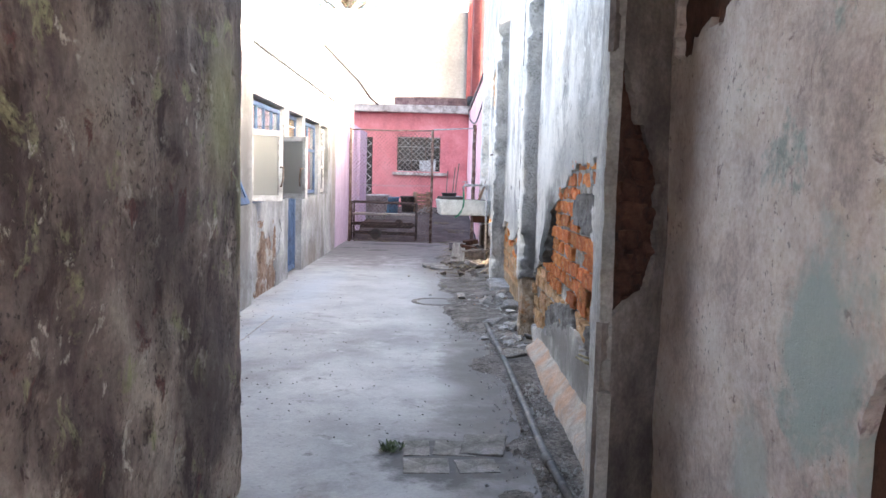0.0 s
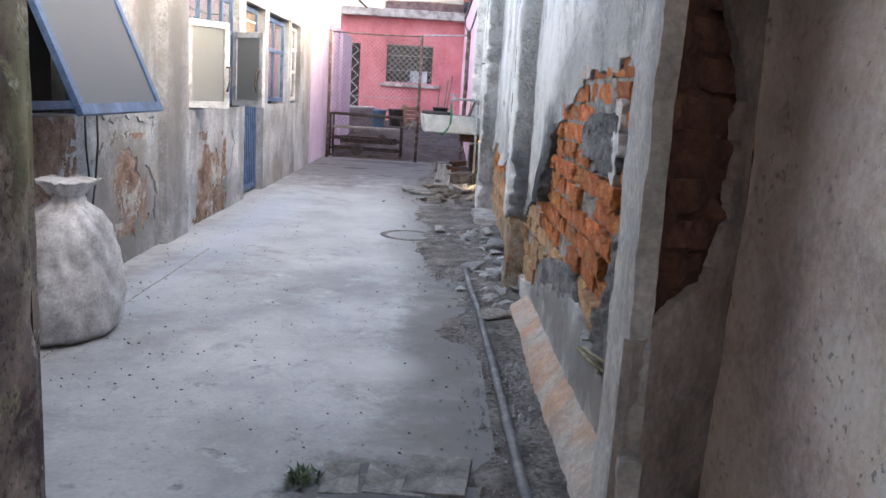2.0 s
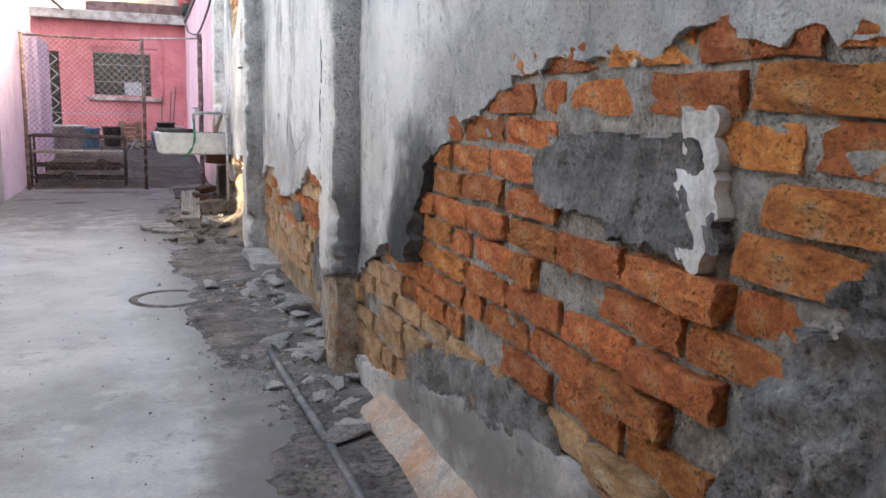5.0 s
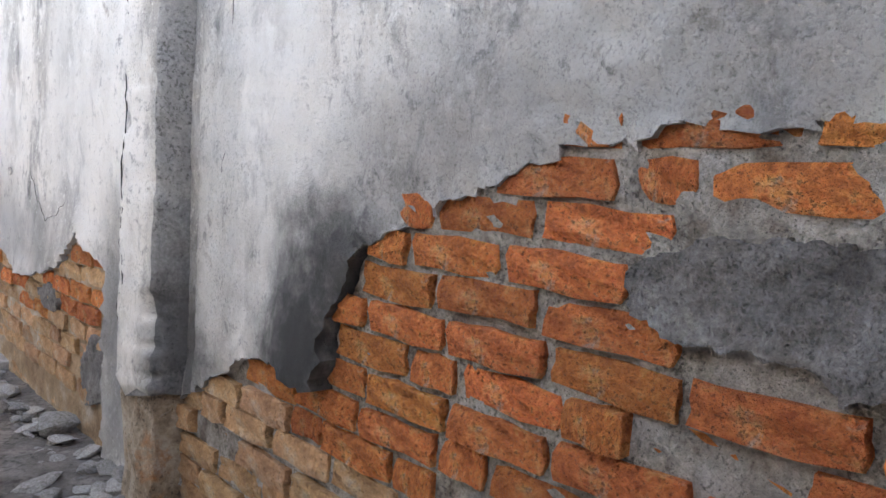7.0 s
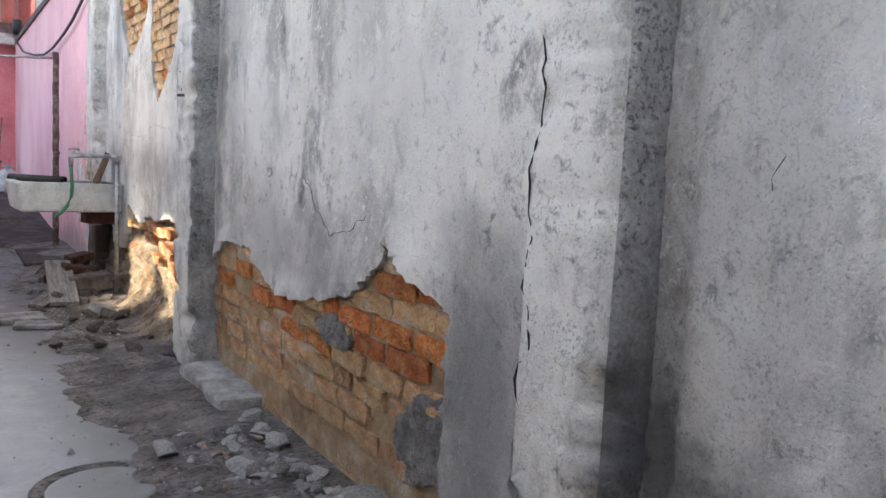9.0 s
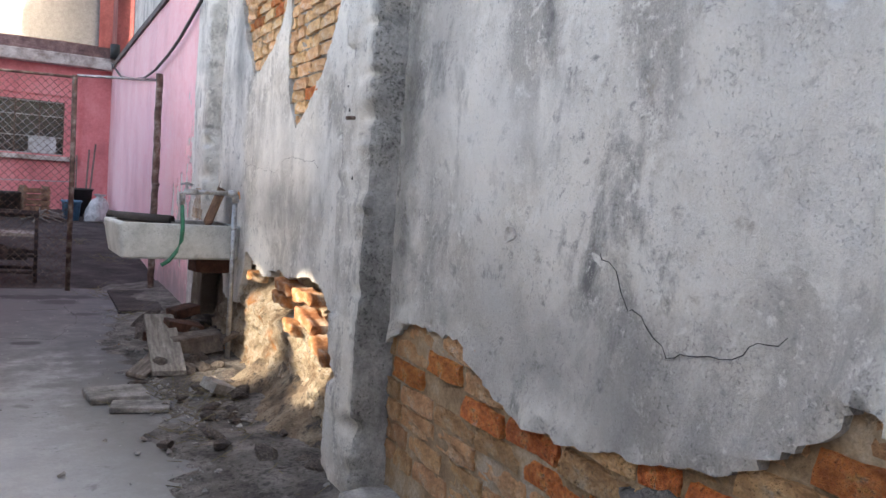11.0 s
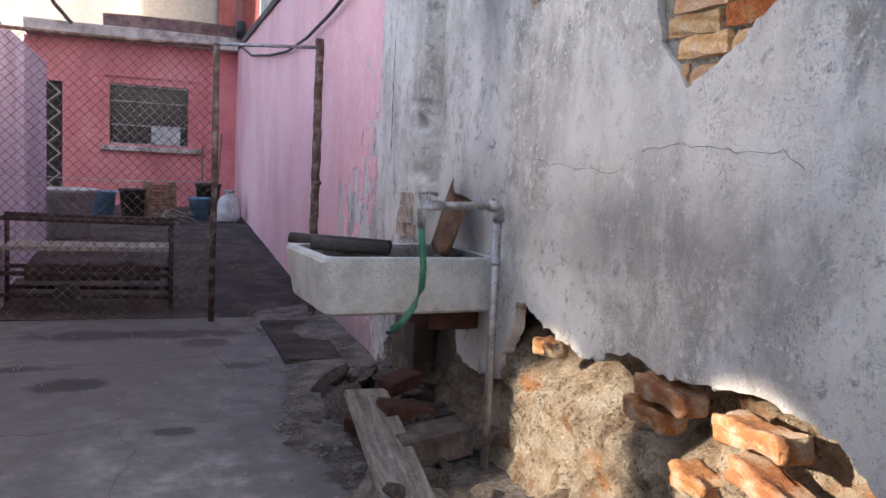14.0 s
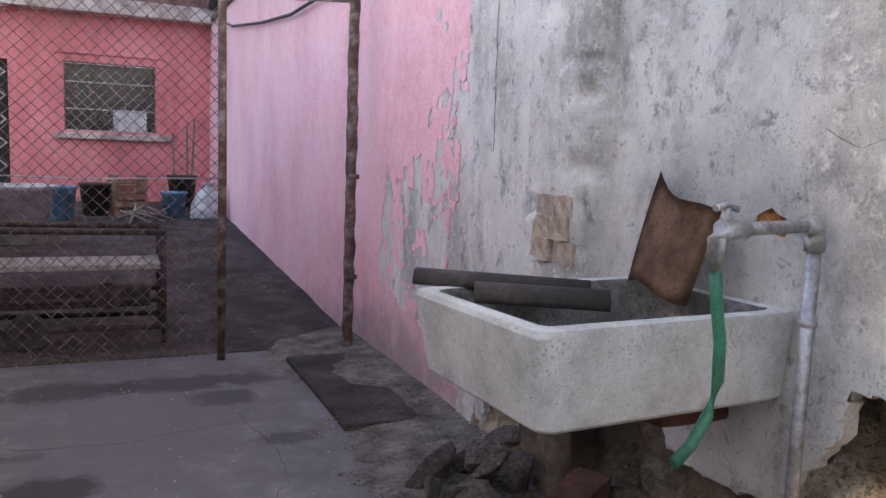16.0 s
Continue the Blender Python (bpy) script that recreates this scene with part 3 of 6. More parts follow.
def sheet(name, u0, u1, v0, v1, step, keep, proud, place, mat, parent, back=0.03, label=""):
    """A crust of plaster in a plane: kept where keep(u, v) > 0, its ragged rim turned back to the wall; proud(u, v) is its relief."""
    nu, nv = max(2, round((u1 - u0) / step)), max(2, round((v1 - v0) / step))
    us = [u0 + (u1 - u0) * i / nu for i in range(nu + 1)]
    vs_ = [v0 + (v1 - v0) * j / nv for j in range(nv + 1)]
    sd = [[keep(u, v) for v in vs_] for u in us]
    used, verts, faces, cells = {}, [], [], set()
    for i in range(nu):
        for j in range(nv):
            c = (sd[i][j], sd[i + 1][j], sd[i + 1][j + 1], sd[i][j + 1])
            if sum(c) > 0 and max(c) > 0 and sum(1 for q in c if q > -step * 0.5) == 4:
                cells.add((i, j))

    def vert(i, j):
        if (i, j) not in used:
            u, v, s_ = us[i], vs_[j], sd[i][j]
            if abs(s_) < step * 2 and 0 < i < nu and 0 < j < nv:
                e = step * 0.5
                gu, gv = keep(u + e, v) - keep(u - e, v), keep(u, v + e) - keep(u, v - e)
                g = math.hypot(gu, gv) or 1.0
                k = max(-step * 0.7, min(step * 1.0, s_))
                if any((i + a, j + b) not in cells for a in (0, -1) for b in (0, -1)):
                    u, v = u - gu / g * k, v - gv / g * k
            used[(i, j)] = len(verts)
            verts.append(place(u, v, proud(u, v)))
            verts.append(place(u, v, -back))
        return used[(i, j)]

    for i, j in cells:
        a, b, c, d = vert(i, j), vert(i + 1, j), vert(i + 1, j + 1), vert(i, j + 1)
        faces.append((a, b, c, d))
        for p, q, other in ((a, b, (i, j - 1)), (b, c, (i + 1, j)), (c, d, (i, j + 1)), (d, a, (i - 1, j))):
            if other not in cells:
                faces.append((q, p, p + 1, q + 1))
    me = bpy.data.meshes.new(name)
    me.from_pydata([tuple(v) for v in verts], [], faces)
    bm = bmesh.new()
    bm.from_mesh(me)
    bpy.data.meshes.remove(me)
    bmesh.ops.delete(bm, geom=[v for v in bm.verts if not v.link_faces], context="VERTS")
    bmesh.ops.recalc_face_normals(bm, faces=bm.faces[:])
    for f in bm.faces:
        f.smooth = True
    bm.edges.ensure_lookup_table()
    for e in bm.edges:
        if len(e.link_faces) == 2 and e.calc_face_angle(0) > 0.9:
            e.smooth = False
    return part(name, bm, mat, parent, label)


# ---- floor and ground ----
XW, XB, XL = 0.92, 0.955, -1.66        # plaster face, brick face, the courtyard's other wall


def ground_height(x, y):
    rise = 0.0 if y < 16.7 else min(0.42, (y - 16.7) * 0.056)
    return rise + 0.02 * fnoise(x, y, 0.9, 3.3)


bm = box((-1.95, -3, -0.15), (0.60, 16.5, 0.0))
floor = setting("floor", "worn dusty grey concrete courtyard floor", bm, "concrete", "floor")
bm = bmesh.new()
rows_ = []
for i in range(15):
    rows_.append([])
    for j in range(260):
        x, y = -0.17 + 0.0857 * i, 3.4 + 0.052 * j
        edge = 0.42 + 0.1 * fnoise(y, 0, 0.7, 7) - 0.2 * min(1, max(0, (y - 6.8) / 2)) - 0.16 * min(1, max(0, (y - 10.3) / 1.2)) + 0.05 * fnoise(y, 0, 5.0, 7)
        z = -0.026 + 0.085 * (x - 0.2) + 0.022 * min(1, max(0, (y - 6.8) / 2)) + 0.03 * (fnoise(x, y, 1.1, 1.5)) + 0.01 * fnoise(x, y, 6, 1.5) + 0.005 * fnoise(x, y, 22, 2.5)
        rows_[-1].append(bm.verts.new((x, y, min(z, 0.05) - 0.22 * max(0, edge - x))))
for i in range(14):
    for j in range(259):
        bm.faces.new((rows_[i][j], rows_[i + 1][j], rows_[i + 1][j + 1], rows_[i][j + 1])).smooth = True
setting("ground_strip", "dirt and grit along the wall foot", bm, "dirt", "ground")
bm = box((0.60, -3, -0.15), (1.3, 3.5, 0.0))
setting("floor_passage", "dark passage floor edge", bm, "concrete", "floor")
bm = bmesh.new()
grid = [[bm.verts.new((x, y, ground_height(x, y))) for y in [16.5 + 0.3 * k for k in range(30)] + [30, 60, 150, 500]]
        for x in [-500, -60, -12, -6] + [-4 + 0.3 * k for k in range(20)] + [3, 12, 60, 500]]
for a, b in zip(grid, grid[1:]):
    for k in range(len(a) - 1):
        bm.faces.new((a[k], b[k], b[k + 1], a[k + 1])).smooth = True
bmesh.ops.recalc_face_normals(bm, faces=bm.faces[:])
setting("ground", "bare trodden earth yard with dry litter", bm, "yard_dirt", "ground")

# ---- passage ----
pass_l = setting("wall_passage_left", "dark stained old plaster passage wall", box((-1.9, -3, 0), (-0.615, 4.055, 3.0)), "mortar")
sheet("plaster", -0.5, 4.09, 0, 3.0, 0.028, lambda u, v: 1.0, lambda u, v: 0.014 * fnoise(u, v, 1.8) + 0.008 * fnoise(u, v, 9.0, 4.0) - 0.03 * (max(0, u - 4.0) / 0.09) ** 2,
      lambda u, v, d: (-0.582 + d, u, v), "passage", pass_l)
sheet("plaster", -1.88, -0.602, 0, 3.0, 0.04, lambda u, v: 1.0, lambda u, v: 0.008 * fnoise(u, v, 4.0),
      lambda u, v, d: (u, 4.085 + d, v), "passage", pass_l)
pass_r = setting("wall_passage_right", "mauve grey peeling passage wall plaster", box((1.05, -3, 0), (1.4, 4.0, 3.0)), "dark_brick")
peel_r = [(3.2, 1.78), (3.25, 2.0), (3.92, 2.05), (3.94, 1.72), (3.8, 1.66), (3.66, 1.76), (3.45, 1.74)]
hole_r = [(2.1, -0.1), (2.1, 0.7), (2.3, 0.93), (2.45, 0.93), (2.54, 0.84), (2.56, 0.6), (2.5, -0.1)]
sheet("plaster", -0.5, 3.99, 0, 2.75, 0.035,
      lambda u, v: poly_sd(hole_r, u, v) + 0.02 * fnoise(u, v, 9.0) if v < 1.2 and u > 2 else
      poly_sd(peel_r, u, v) + 0.05 * fnoise(u, v, 7.0) + 0.03 * fnoise(u, v, 22.0) if u > 3.0 and v > 1.5 else 1.0,
      lambda u, v: 0.014 * fnoise(u, v, 1.6, 9.0) + 0.004 * fnoise(u, v, 11.0, 4.0),
      lambda u, v, d: (1.02 - d, u, v), "passage_r", pass_r)
# Ceiling and end wall are unseen, added to hold light off the passage.
setting("ceiling", "unseen stained plaster ceiling slab shading the passage", box((-1.9, 1.3, 2.75), (1.4, 4.0, 3.0)), "passage", "ceiling")
setting("wall_passage_back", "unseen plaster wall closing the passage end", box((-1.9, -3.2, 0), (1.4, -3.0, 3.0)), "passage")

# ---- right wall: core, plaster crust, pilasters ----
def merge_wall():
    bm = box((XB + 0.05, 4.098, -0.1), (1.4, 10.5, 3.1))
    bm = box((XB + 0.05, 10.5, 0.95), (1.4, 14.9, 3.1), bm)
    return box((1.16, 10.5, -0.1), (1.4, 14.9, 0.95), bm)


wall_right = setting("wall_right", "old brick courtyard wall under flaking grey plaster", merge_wall(), "mortar")
HOLES = {
    "main": [(4.0, 0.35), (4.0, 1.47), (4.2, 1.43), (4.28, 1.34), (4.36, 1.27), (4.44, 1.295), (4.74, 1.345), (5.25, 1.33), (5.5, 1.32), (5.75, 1.22), (5.9, 1.15), (6.03, 1.12), (6.13, 1.07),
             (6.2, 0.97), (6.24, 0.85), (6.25, 0.69), (6.33, 0.69), (6.45, 0.745), (6.62, 0.71), (6.72, 0.68), (6.9, 0.57), (7.12, 0.48),
             (7.12, 0.12), (6.5, 0.2), (6.0, 0.33), (5.6, 0.40), (5.2, 0.46), (4.7, 0.38), (4.4, 0.3)],
    "second": [(7.86, -0.1), (7.88, 0.8), (8.1, 0.86), (8.27, 0.985), (8.38, 0.86), (8.54, 0.76), (8.75, 0.7), (9.1, 0.64), (9.33, 0.63), (9.55, 0.7), (9.72, 0.78),
               (9.95, 0.79), (10.12, 0.77), (10.3, 0.64), (10.3, -0.1)],
    "corner": [(7.38, -0.1), (7.38, 0.62), (7.5, 0.6), (7.56, 0.5), (7.5, 0.35), (7.58, 0.1), (7.6, -0.1)],
    "low": [(10.55, -0.1), (10.72, 0.2), (10.9, 0.45), (10.96, 0.68), (11.15, 0.78), (11.31, 0.8), (11.5, 0.77), (11.7, 0.74), (11.93, 0.77), (12.1, 0.70),
            (12.4, 0.72), (12.6, 0.78), (12.7, 0.8), (12.78, 0.6), (12.88, 0.43), (13.1, 0.4), (13.33, 0.42), (13.42, 0.6), (13.6, 0.66), (13.9, 0.55), (14.3, 0.42), (14.6, 0.2), (14.65, -0.1)],
    "tip": [(13.35, 2.8), (13.1, 2.45), (12.95, 2.2), (12.71, 1.95), (12.5, 2.0), (12.25, 2.12), (12.05, 2.25), (12.0, 2.5), (12.1, 2.9)],
    "nick": [(12.94, 1.13), (12.95, 1.165), (13.0, 1.195), (13.05, 1.18), (13.07, 1.14)],
    "tongue": [(11.92, 2.6), (11.93, 2.0), (11.85, 1.7), (11.72, 1.59), (11.6, 1.62), (11.42, 1.75), (11.2, 1.95), (11.05, 2.2), (11.0, 2.6)],
}


def in_box(poly, u, v, pad):
    return min(p[0] for p in poly) - pad < u < max(p[0] for p in poly) + pad and min(p[1] for p in poly) - pad < v < max(p[1] for p in poly) + pad


def plaster_keep(u, v):
    d = 1.0
    for poly in HOLES.values():
        if in_box(poly, u, v, 0.2):
            d = min(d, poly_sd(poly, u, v))
    ragged = 1.5 if 4.4 < u < 6.0 and v > 1.0 else 1.0
    return d + ragged * (0.022 * fnoise(u, v, 8.0, 2.0) + 0.013 * fnoise(u, v, 25.0, 5.0)) if d < 0.3 else d


def plaster_relief(u, v):
    d = 0.01 * fnoise(u, v, 1.2, 8.0) + 0.004 * fnoise(u, v, 14.0, 1.0)
    grit = math.exp(-((u - 5.3) / 0.7) ** 2 - ((v - 1.42) / 0.2) ** 2)
    d += 0.014 * grit * fnoise(u, v, 11.0, 3.0) + 0.01 * grit * fnoise(u, v, 26.0, 3.0)
    curl = math.exp(-((u - 6.36) / 0.16) ** 2 - ((v - 0.76) / 0.16) ** 2)
    rim = plaster_keep(u, v)
    if 0 < rim < 0.1 and v < 1.2:
        d += (0.035 if 7.8 < u < 10.3 else 0.022) * (1 - rim / 0.1) * max(0, fnoise(u, v, 3.0, 6.0) + 0.3)
    step_ = 0.02 if u < 7.0 else 0.0
    if u < 6.1 and v > 0.95:
        thin = min(1.0, max(0.0, rim) / 0.2) if u > 4.45 else 1.0
        step_ = 0.004 + 0.016 * thin
        d += (1 - thin) * (0.012 * fnoise(u, v, 9.0, 7.0) + 0.009 * fnoise(u, v, 28.0, 7.0))
    return d + 0.05 * curl + step_


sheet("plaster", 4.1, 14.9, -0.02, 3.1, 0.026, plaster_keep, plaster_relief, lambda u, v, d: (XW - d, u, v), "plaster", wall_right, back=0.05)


def pilaster(y0, y1, x0, bare_below=0.0):
    """A rough cement pier proud of the wall, its arrises chipped."""
    bm = bmesh.new()
    prof = [(XW + 0.03, y0), (x0 + 0.05, y0), (x0 + 0.012, y0), (x0, y0 + 0.012), (x0, (y0 * 2 + y1) / 3), (x0, (y0 + y1 * 2) / 3), (x0, y1 - 0.012), (x0 + 0.012, y1), (XW + 0.03, y1)]
    n, rings = 240, []
    for k in range(n + 1):
        z = bare_below + (3.1 - bare_below) * k / n
        ring = []
        for i, (x, y) in enumerate(prof):
            q = 1.2 * fnoise(y * 1.3, z, 7.0, x0 * 10 + i * 0.02) + 0.5 * fnoise(y, z, 31.0, i * 0.3)
            chip = max(0, fnoise(z, y0 + (i > 4), 3.0, 5.5) - 0.12) * 0.11 if i in (2, 3, 6, 7) else 0
            ragged = 0.05 * fnoise(i * 0.3, y0, 3.0) if k == 0 and bare_below else 0
            ring.append(bm.verts.new((x + 0.008 * q + chip, y + 0.006 * q + (chip if i < 4 else -chip), z + ragged)))
        rings.append(ring)
    for a, b in zip(rings, rings[1:]):
        for i in range(len(prof) - 1):
            bm.faces.new((a[i], a[i + 1], b[i + 1], b[i])).smooth = True
    if bare_below:
        bm.faces.new(rings[0])
    bmesh.ops.recalc_face_normals(bm, faces=bm.faces[:])
    pil = part("pilaster", bm, "pilaster", wall_right)
    pil.data.materials.append(M["plaster"])
    # Near side faces darker: dark stain plus their shade put into the colour.
    for k, f in enumerate(pil.data.polygons):
        f.material_index = 1 if k % 8 > 2 or y0 > 13 else 0
    if bare_below:
        low = rough_up(box((x0 + 0.02, y0 + 0.015, -0.05), (XW + 0.03, y1 - 0.03, bare_below + 0.03)), 0.02, 6.0, 6)
        for f in low.faces:
            f.smooth = True
        part("pilaster_core", low, "adobe", wall_right, "bare crumbling brown brick core")


pilaster(7.09, 7.40, 0.80, 0.5)
pilaster(10.27, 10.6, 0.785)
pilaster(13.72, 14.12, 0.81, 0.55)

# door jamb at the passage mouth, plaster broken away on its shade-painted side
def prism(plan, z0, z1):
    bm = bmesh.new()
    lo, hi = [[bm.verts.new((x, y, z)) for x, y in plan] for z in (z0, z1)]
    bm.faces.new(lo[::-1])
    bm.faces.new(hi)
    for k in range(len(plan)):
        bm.faces.new((lo[k], lo[(k + 1) % len(plan)], hi[(k + 1) % len(plan)], hi[k]))
    bmesh.ops.recalc_face_normals(bm, faces=bm.faces[:])
    return bm


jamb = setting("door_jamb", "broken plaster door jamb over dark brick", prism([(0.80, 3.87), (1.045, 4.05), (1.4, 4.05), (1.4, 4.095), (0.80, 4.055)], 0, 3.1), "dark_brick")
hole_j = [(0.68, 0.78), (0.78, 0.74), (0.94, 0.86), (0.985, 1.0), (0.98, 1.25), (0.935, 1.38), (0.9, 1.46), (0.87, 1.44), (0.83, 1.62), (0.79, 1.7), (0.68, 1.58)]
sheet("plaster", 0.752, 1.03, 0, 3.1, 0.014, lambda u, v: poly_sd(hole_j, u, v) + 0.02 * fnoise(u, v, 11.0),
      lambda u, v: 0.008 * fnoise(u, v, 6.0), lambda u, v, d: (u + 0.635 * d, 3.765 + 0.82 * (u - 0.75) - 0.773 * d, v), "shade_dark_plaster", jamb, back=0.025)
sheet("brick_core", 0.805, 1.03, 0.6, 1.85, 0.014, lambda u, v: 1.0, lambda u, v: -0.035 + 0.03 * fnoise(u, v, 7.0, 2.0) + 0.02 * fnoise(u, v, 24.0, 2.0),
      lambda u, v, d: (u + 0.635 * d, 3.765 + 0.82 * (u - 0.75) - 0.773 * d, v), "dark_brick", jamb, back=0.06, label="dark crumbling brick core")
sheet("plaster", 3.74, 4.07, 0, 3.1, 0.016,
      lambda u, v: u - 3.75 - 0.03 - 0.05 * max(0, 1 - abs(v - 1.2) / 0.6) + 0.012 * fnoise(u, v, 5.0, 3.0) + 0.01 * fnoise(u, v, 27.0, 3.0) if 0.5 < v < 1.9 else u - 3.65,
      lambda u, v: 0.008 * fnoise(u, v, 5.0, 2.0), lambda u, v, d: (0.745 + 0.08 * (u - 3.75) - d, u, v), "jamb_plaster", jamb, back=0.045)
sheet("return", 0.772, 0.94, 0, 3.1, 0.03, lambda u, v: 1.0, lambda u, v: 0.004 * fnoise(u, v, 7.0), lambda u, v, d: (u, 4.07 + 0.15 * (u - 0.77) + d, v), "jamb_plaster", jamb, back=0.02)

# ---- mortar bed between the bricks ----
for key, xm, stuff_ in (("main", 0.932, "mortar"), ("second", 0.944, "dust_mortar"), ("tip", 0.947, "dust_mortar"), ("tongue", 0.947, "mortar")):
    poly = HOLES[key]
    sheet("mortar_bed", max(4.1, min(p[0] for p in poly) - 0.03), max(p[0] for p in poly) + 0.05, max(0, min(p[1] for p in poly) - 0.05), max(p[1] for p in poly) + 0.05, 0.025, lambda u, v: 1.0,
          lambda u, v: 0.007 * fnoise(u, v, 9.0, 2.2) + 0.004 * fnoise(u, v, 30.0, 2.2), lambda u, v, d: (xm - d, u, v), stuff_, wall_right)

# ---- grey mortar smeared over the bricks ----
SMEARS = [([(4.72, 1.0), (4.8, 1.17), (5.1, 1.18), (5.32, 1.15), (5.41, 1.09), (5.3, 1.0), (5.12, 1.01), (4.95, 0.97)], 0.0),
          ([(4.06, 0.3), (4.06, 1.14), (4.25, 1.12), (4.4, 1.06), (4.5, 0.98), (4.56, 0.9), (4.62, 0.8), (4.64, 0.7), (4.7, 0.58), (4.82, 0.5), (4.75, 0.4), (4.6, 0.32)], 0.012),
          ([(6.3, 0.2), (6.3, 0.36), (6.0, 0.46), (5.7, 0.5), (5.3, 0.54), (5.2, 0.44), (5.7, 0.3)], 0.0),
          ([(7.86, 0.3), (7.88, 0.55), (8.05, 0.5), (8.2, 0.35), (8.1, 0.2)], 0.0),
          ([(8.5, 0.56), (8.7, 0.66), (8.85, 0.6), (8.75, 0.5)], 0.0)]
for poly, lift in SMEARS:
    sheet("mortar_patch", max(4.1, min(p[0] for p in poly) - 0.06), max(p[0] for p in poly) + 0.06, min(p[1] for p in poly) - 0.06, max(p[1] for p in poly) + 0.06, 0.012,
          lambda u, v: -poly_sd(poly, u, v) + 0.025 * fnoise(u, v, 9.0, 4.0) + 0.012 * fnoise(u, v, 30.0, 4.0) - (0.07 * max(0, fnoise(u, v, 5.0, 9.0) - 0.25) if lift else 0),
          lambda u, v: 0.014 + lift * 0.4 + (0.012 + lift) * (0.6 - 1.6 * abs(fnoise(u, v, 4.0, 1.0))) + (0.008 + lift * 0.8) * fnoise(u, v, 15.0, 1.0) + (0.004 + lift * 0.4) * fnoise(u, v, 40.0, 1.0), lambda u, v, d: ((0.92 if u < 7 else 0.938) - d, u, v), "smear", wall_right, label="smeared grey cement")

splash = [(4.74, 1.02), (4.72, 1.12), (4.76, 1.23), (4.84, 1.22), (4.88, 1.12), (4.83, 1.04), (4.82, 0.95), (4.77, 0.94)]
sheet("lime_splash", 4.66, 4.94, 0.88, 1.28, 0.014, lambda u, v: -poly_sd(splash, u, v) - 0.012 + 0.035 * fnoise(u, v, 12.0, 4.0), lambda u, v: 0.018 + 0.008 * fnoise(u, v, 9.0, 7.0),
      lambda u, v, d: (0.92 - d, u, v), "white_splash", wall_right, label="white lime splash on the bricks")

# ---- crumbled low part behind the sink ----
sheet("crumbled_core", 10.5, 14.7, -0.05, 0.9, 0.02, lambda u, v: 1.0,
      lambda u, v: 0.03 + 0.05 * fnoise(u, v, 3.0, 2.0) + 0.03 * fnoise(u, v, 10.0, 2.0) + 0.022 * fnoise(u, v, 30.0, 2.0) + 0.16 * max(0, 0.45 - v) ** 1.2
      - 0.14 * min(1, max(0, (v - 0.5 - 0.1 * fnoise(u, 0.3, 2.0, 6.0)) / 0.14)),
      lambda u, v, d: (XB + 0.05 - d, u, v), "adobe", wall_right, label="crumbling tan adobe and brick core")
sheet("crumbled_core", 7.35, 7.62, -0.05, 0.66, 0.03, lambda u, v: 1.0, lambda u, v: 0.03 + 0.04 * fnoise(u, v, 5.0, 2.0),
      lambda u, v, d: (XB + 0.02 - d, u, v), "adobe", wall_right, label="crumbling tan adobe and brick core")

# plinth: a low sloped cement bank along the wall foot
bm = bmesh.new()
prof = [(0.80, -0.02), (0.815, 0.07), (0.85, 0.095), (0.93, 0.19), (0.965, 0.3), (0.965, -0.02)]
rings = []
for k in range(60):
    y = 4.1 + (6.62 - 4.1) * k / 59
    lift = 0.8 + 0.35 * (6.6 - y) / 2.3
    rings.append([bm.verts.new((x + 0.012 * fnoise(y, z, 5.0, i * 0.3), y, z * lift + 0.008 * fnoise(y, z, 9.0, i * 0.5))) for i, (x, z) in enumerate(prof)])
for a, b in zip(rings, rings[1:]):
    for i in range(5):
        bm.faces.new((a[i], a[i + 1], b[i + 1], b[i])).smooth = True
bm.faces.new(rings[-1])
bm.faces.new(rings[0][::-1])
bmesh.ops.recalc_face_normals(bm, faces=bm.faces[:])
setting("plinth", "sloped cement plinth dusted with orange brick powder", bm, "plinth", "plinth")
bm = rough_up(box((0.74, 9.5, -0.03), (0.97, 10.26, 0.1), bevel=0.02), 0.02, 4.0, 4)
setting("plinth_low", "short pale cement plinth beside the pilaster", bm, "rubble", "plinth")

# ---- left wall ----
wall_left = setting("wall_left", "pale blue-white plastered courtyard wall with worn foot", box((XL - 0.2, 4.06, 0), (XL - 0.012, 5.65, 2.5)), "left_wall")
for a, b in (((5.65, 0), (6.8, 0.97)), ((5.65, 2.1), (6.8, 2.5)), ((6.8, 0), (8.62, 2.5)), ((8.62, 0), (10.25, 0.96)), ((8.62, 2.02), (10.25, 2.5)), ((10.25, 0), (10.5, 2.5)),
             ((10.5, 2.02), (11.4, 2.5)), ((11.4, 0), (11.6, 2.5)), ((11.6, 0), (12.8, 0.97)), ((11.6, 2.02), (12.8, 2.5)), ((12.8, 0), (13.0, 2.5)),
             ((13.0, 0), (13.7, 0.97)), ((13.0, 2.02), (13.7, 2.5)), ((13.7, 0), (14.7, 2.5))):
    part("wall_panel", box((XL - 0.2, a[0], a[1]), (XL - 0.012, b[0], b[1])), "left_wall", wall_left)
OPEN = [(5.65, 6.8, 0.97, 2.1), (8.62, 10.25, 0.96, 2.02), (10.5, 11.4, -0.1, 2.02), (11.6, 12.8, 0.97, 2.02), (13.0, 13.7, 0.97, 2.02)]
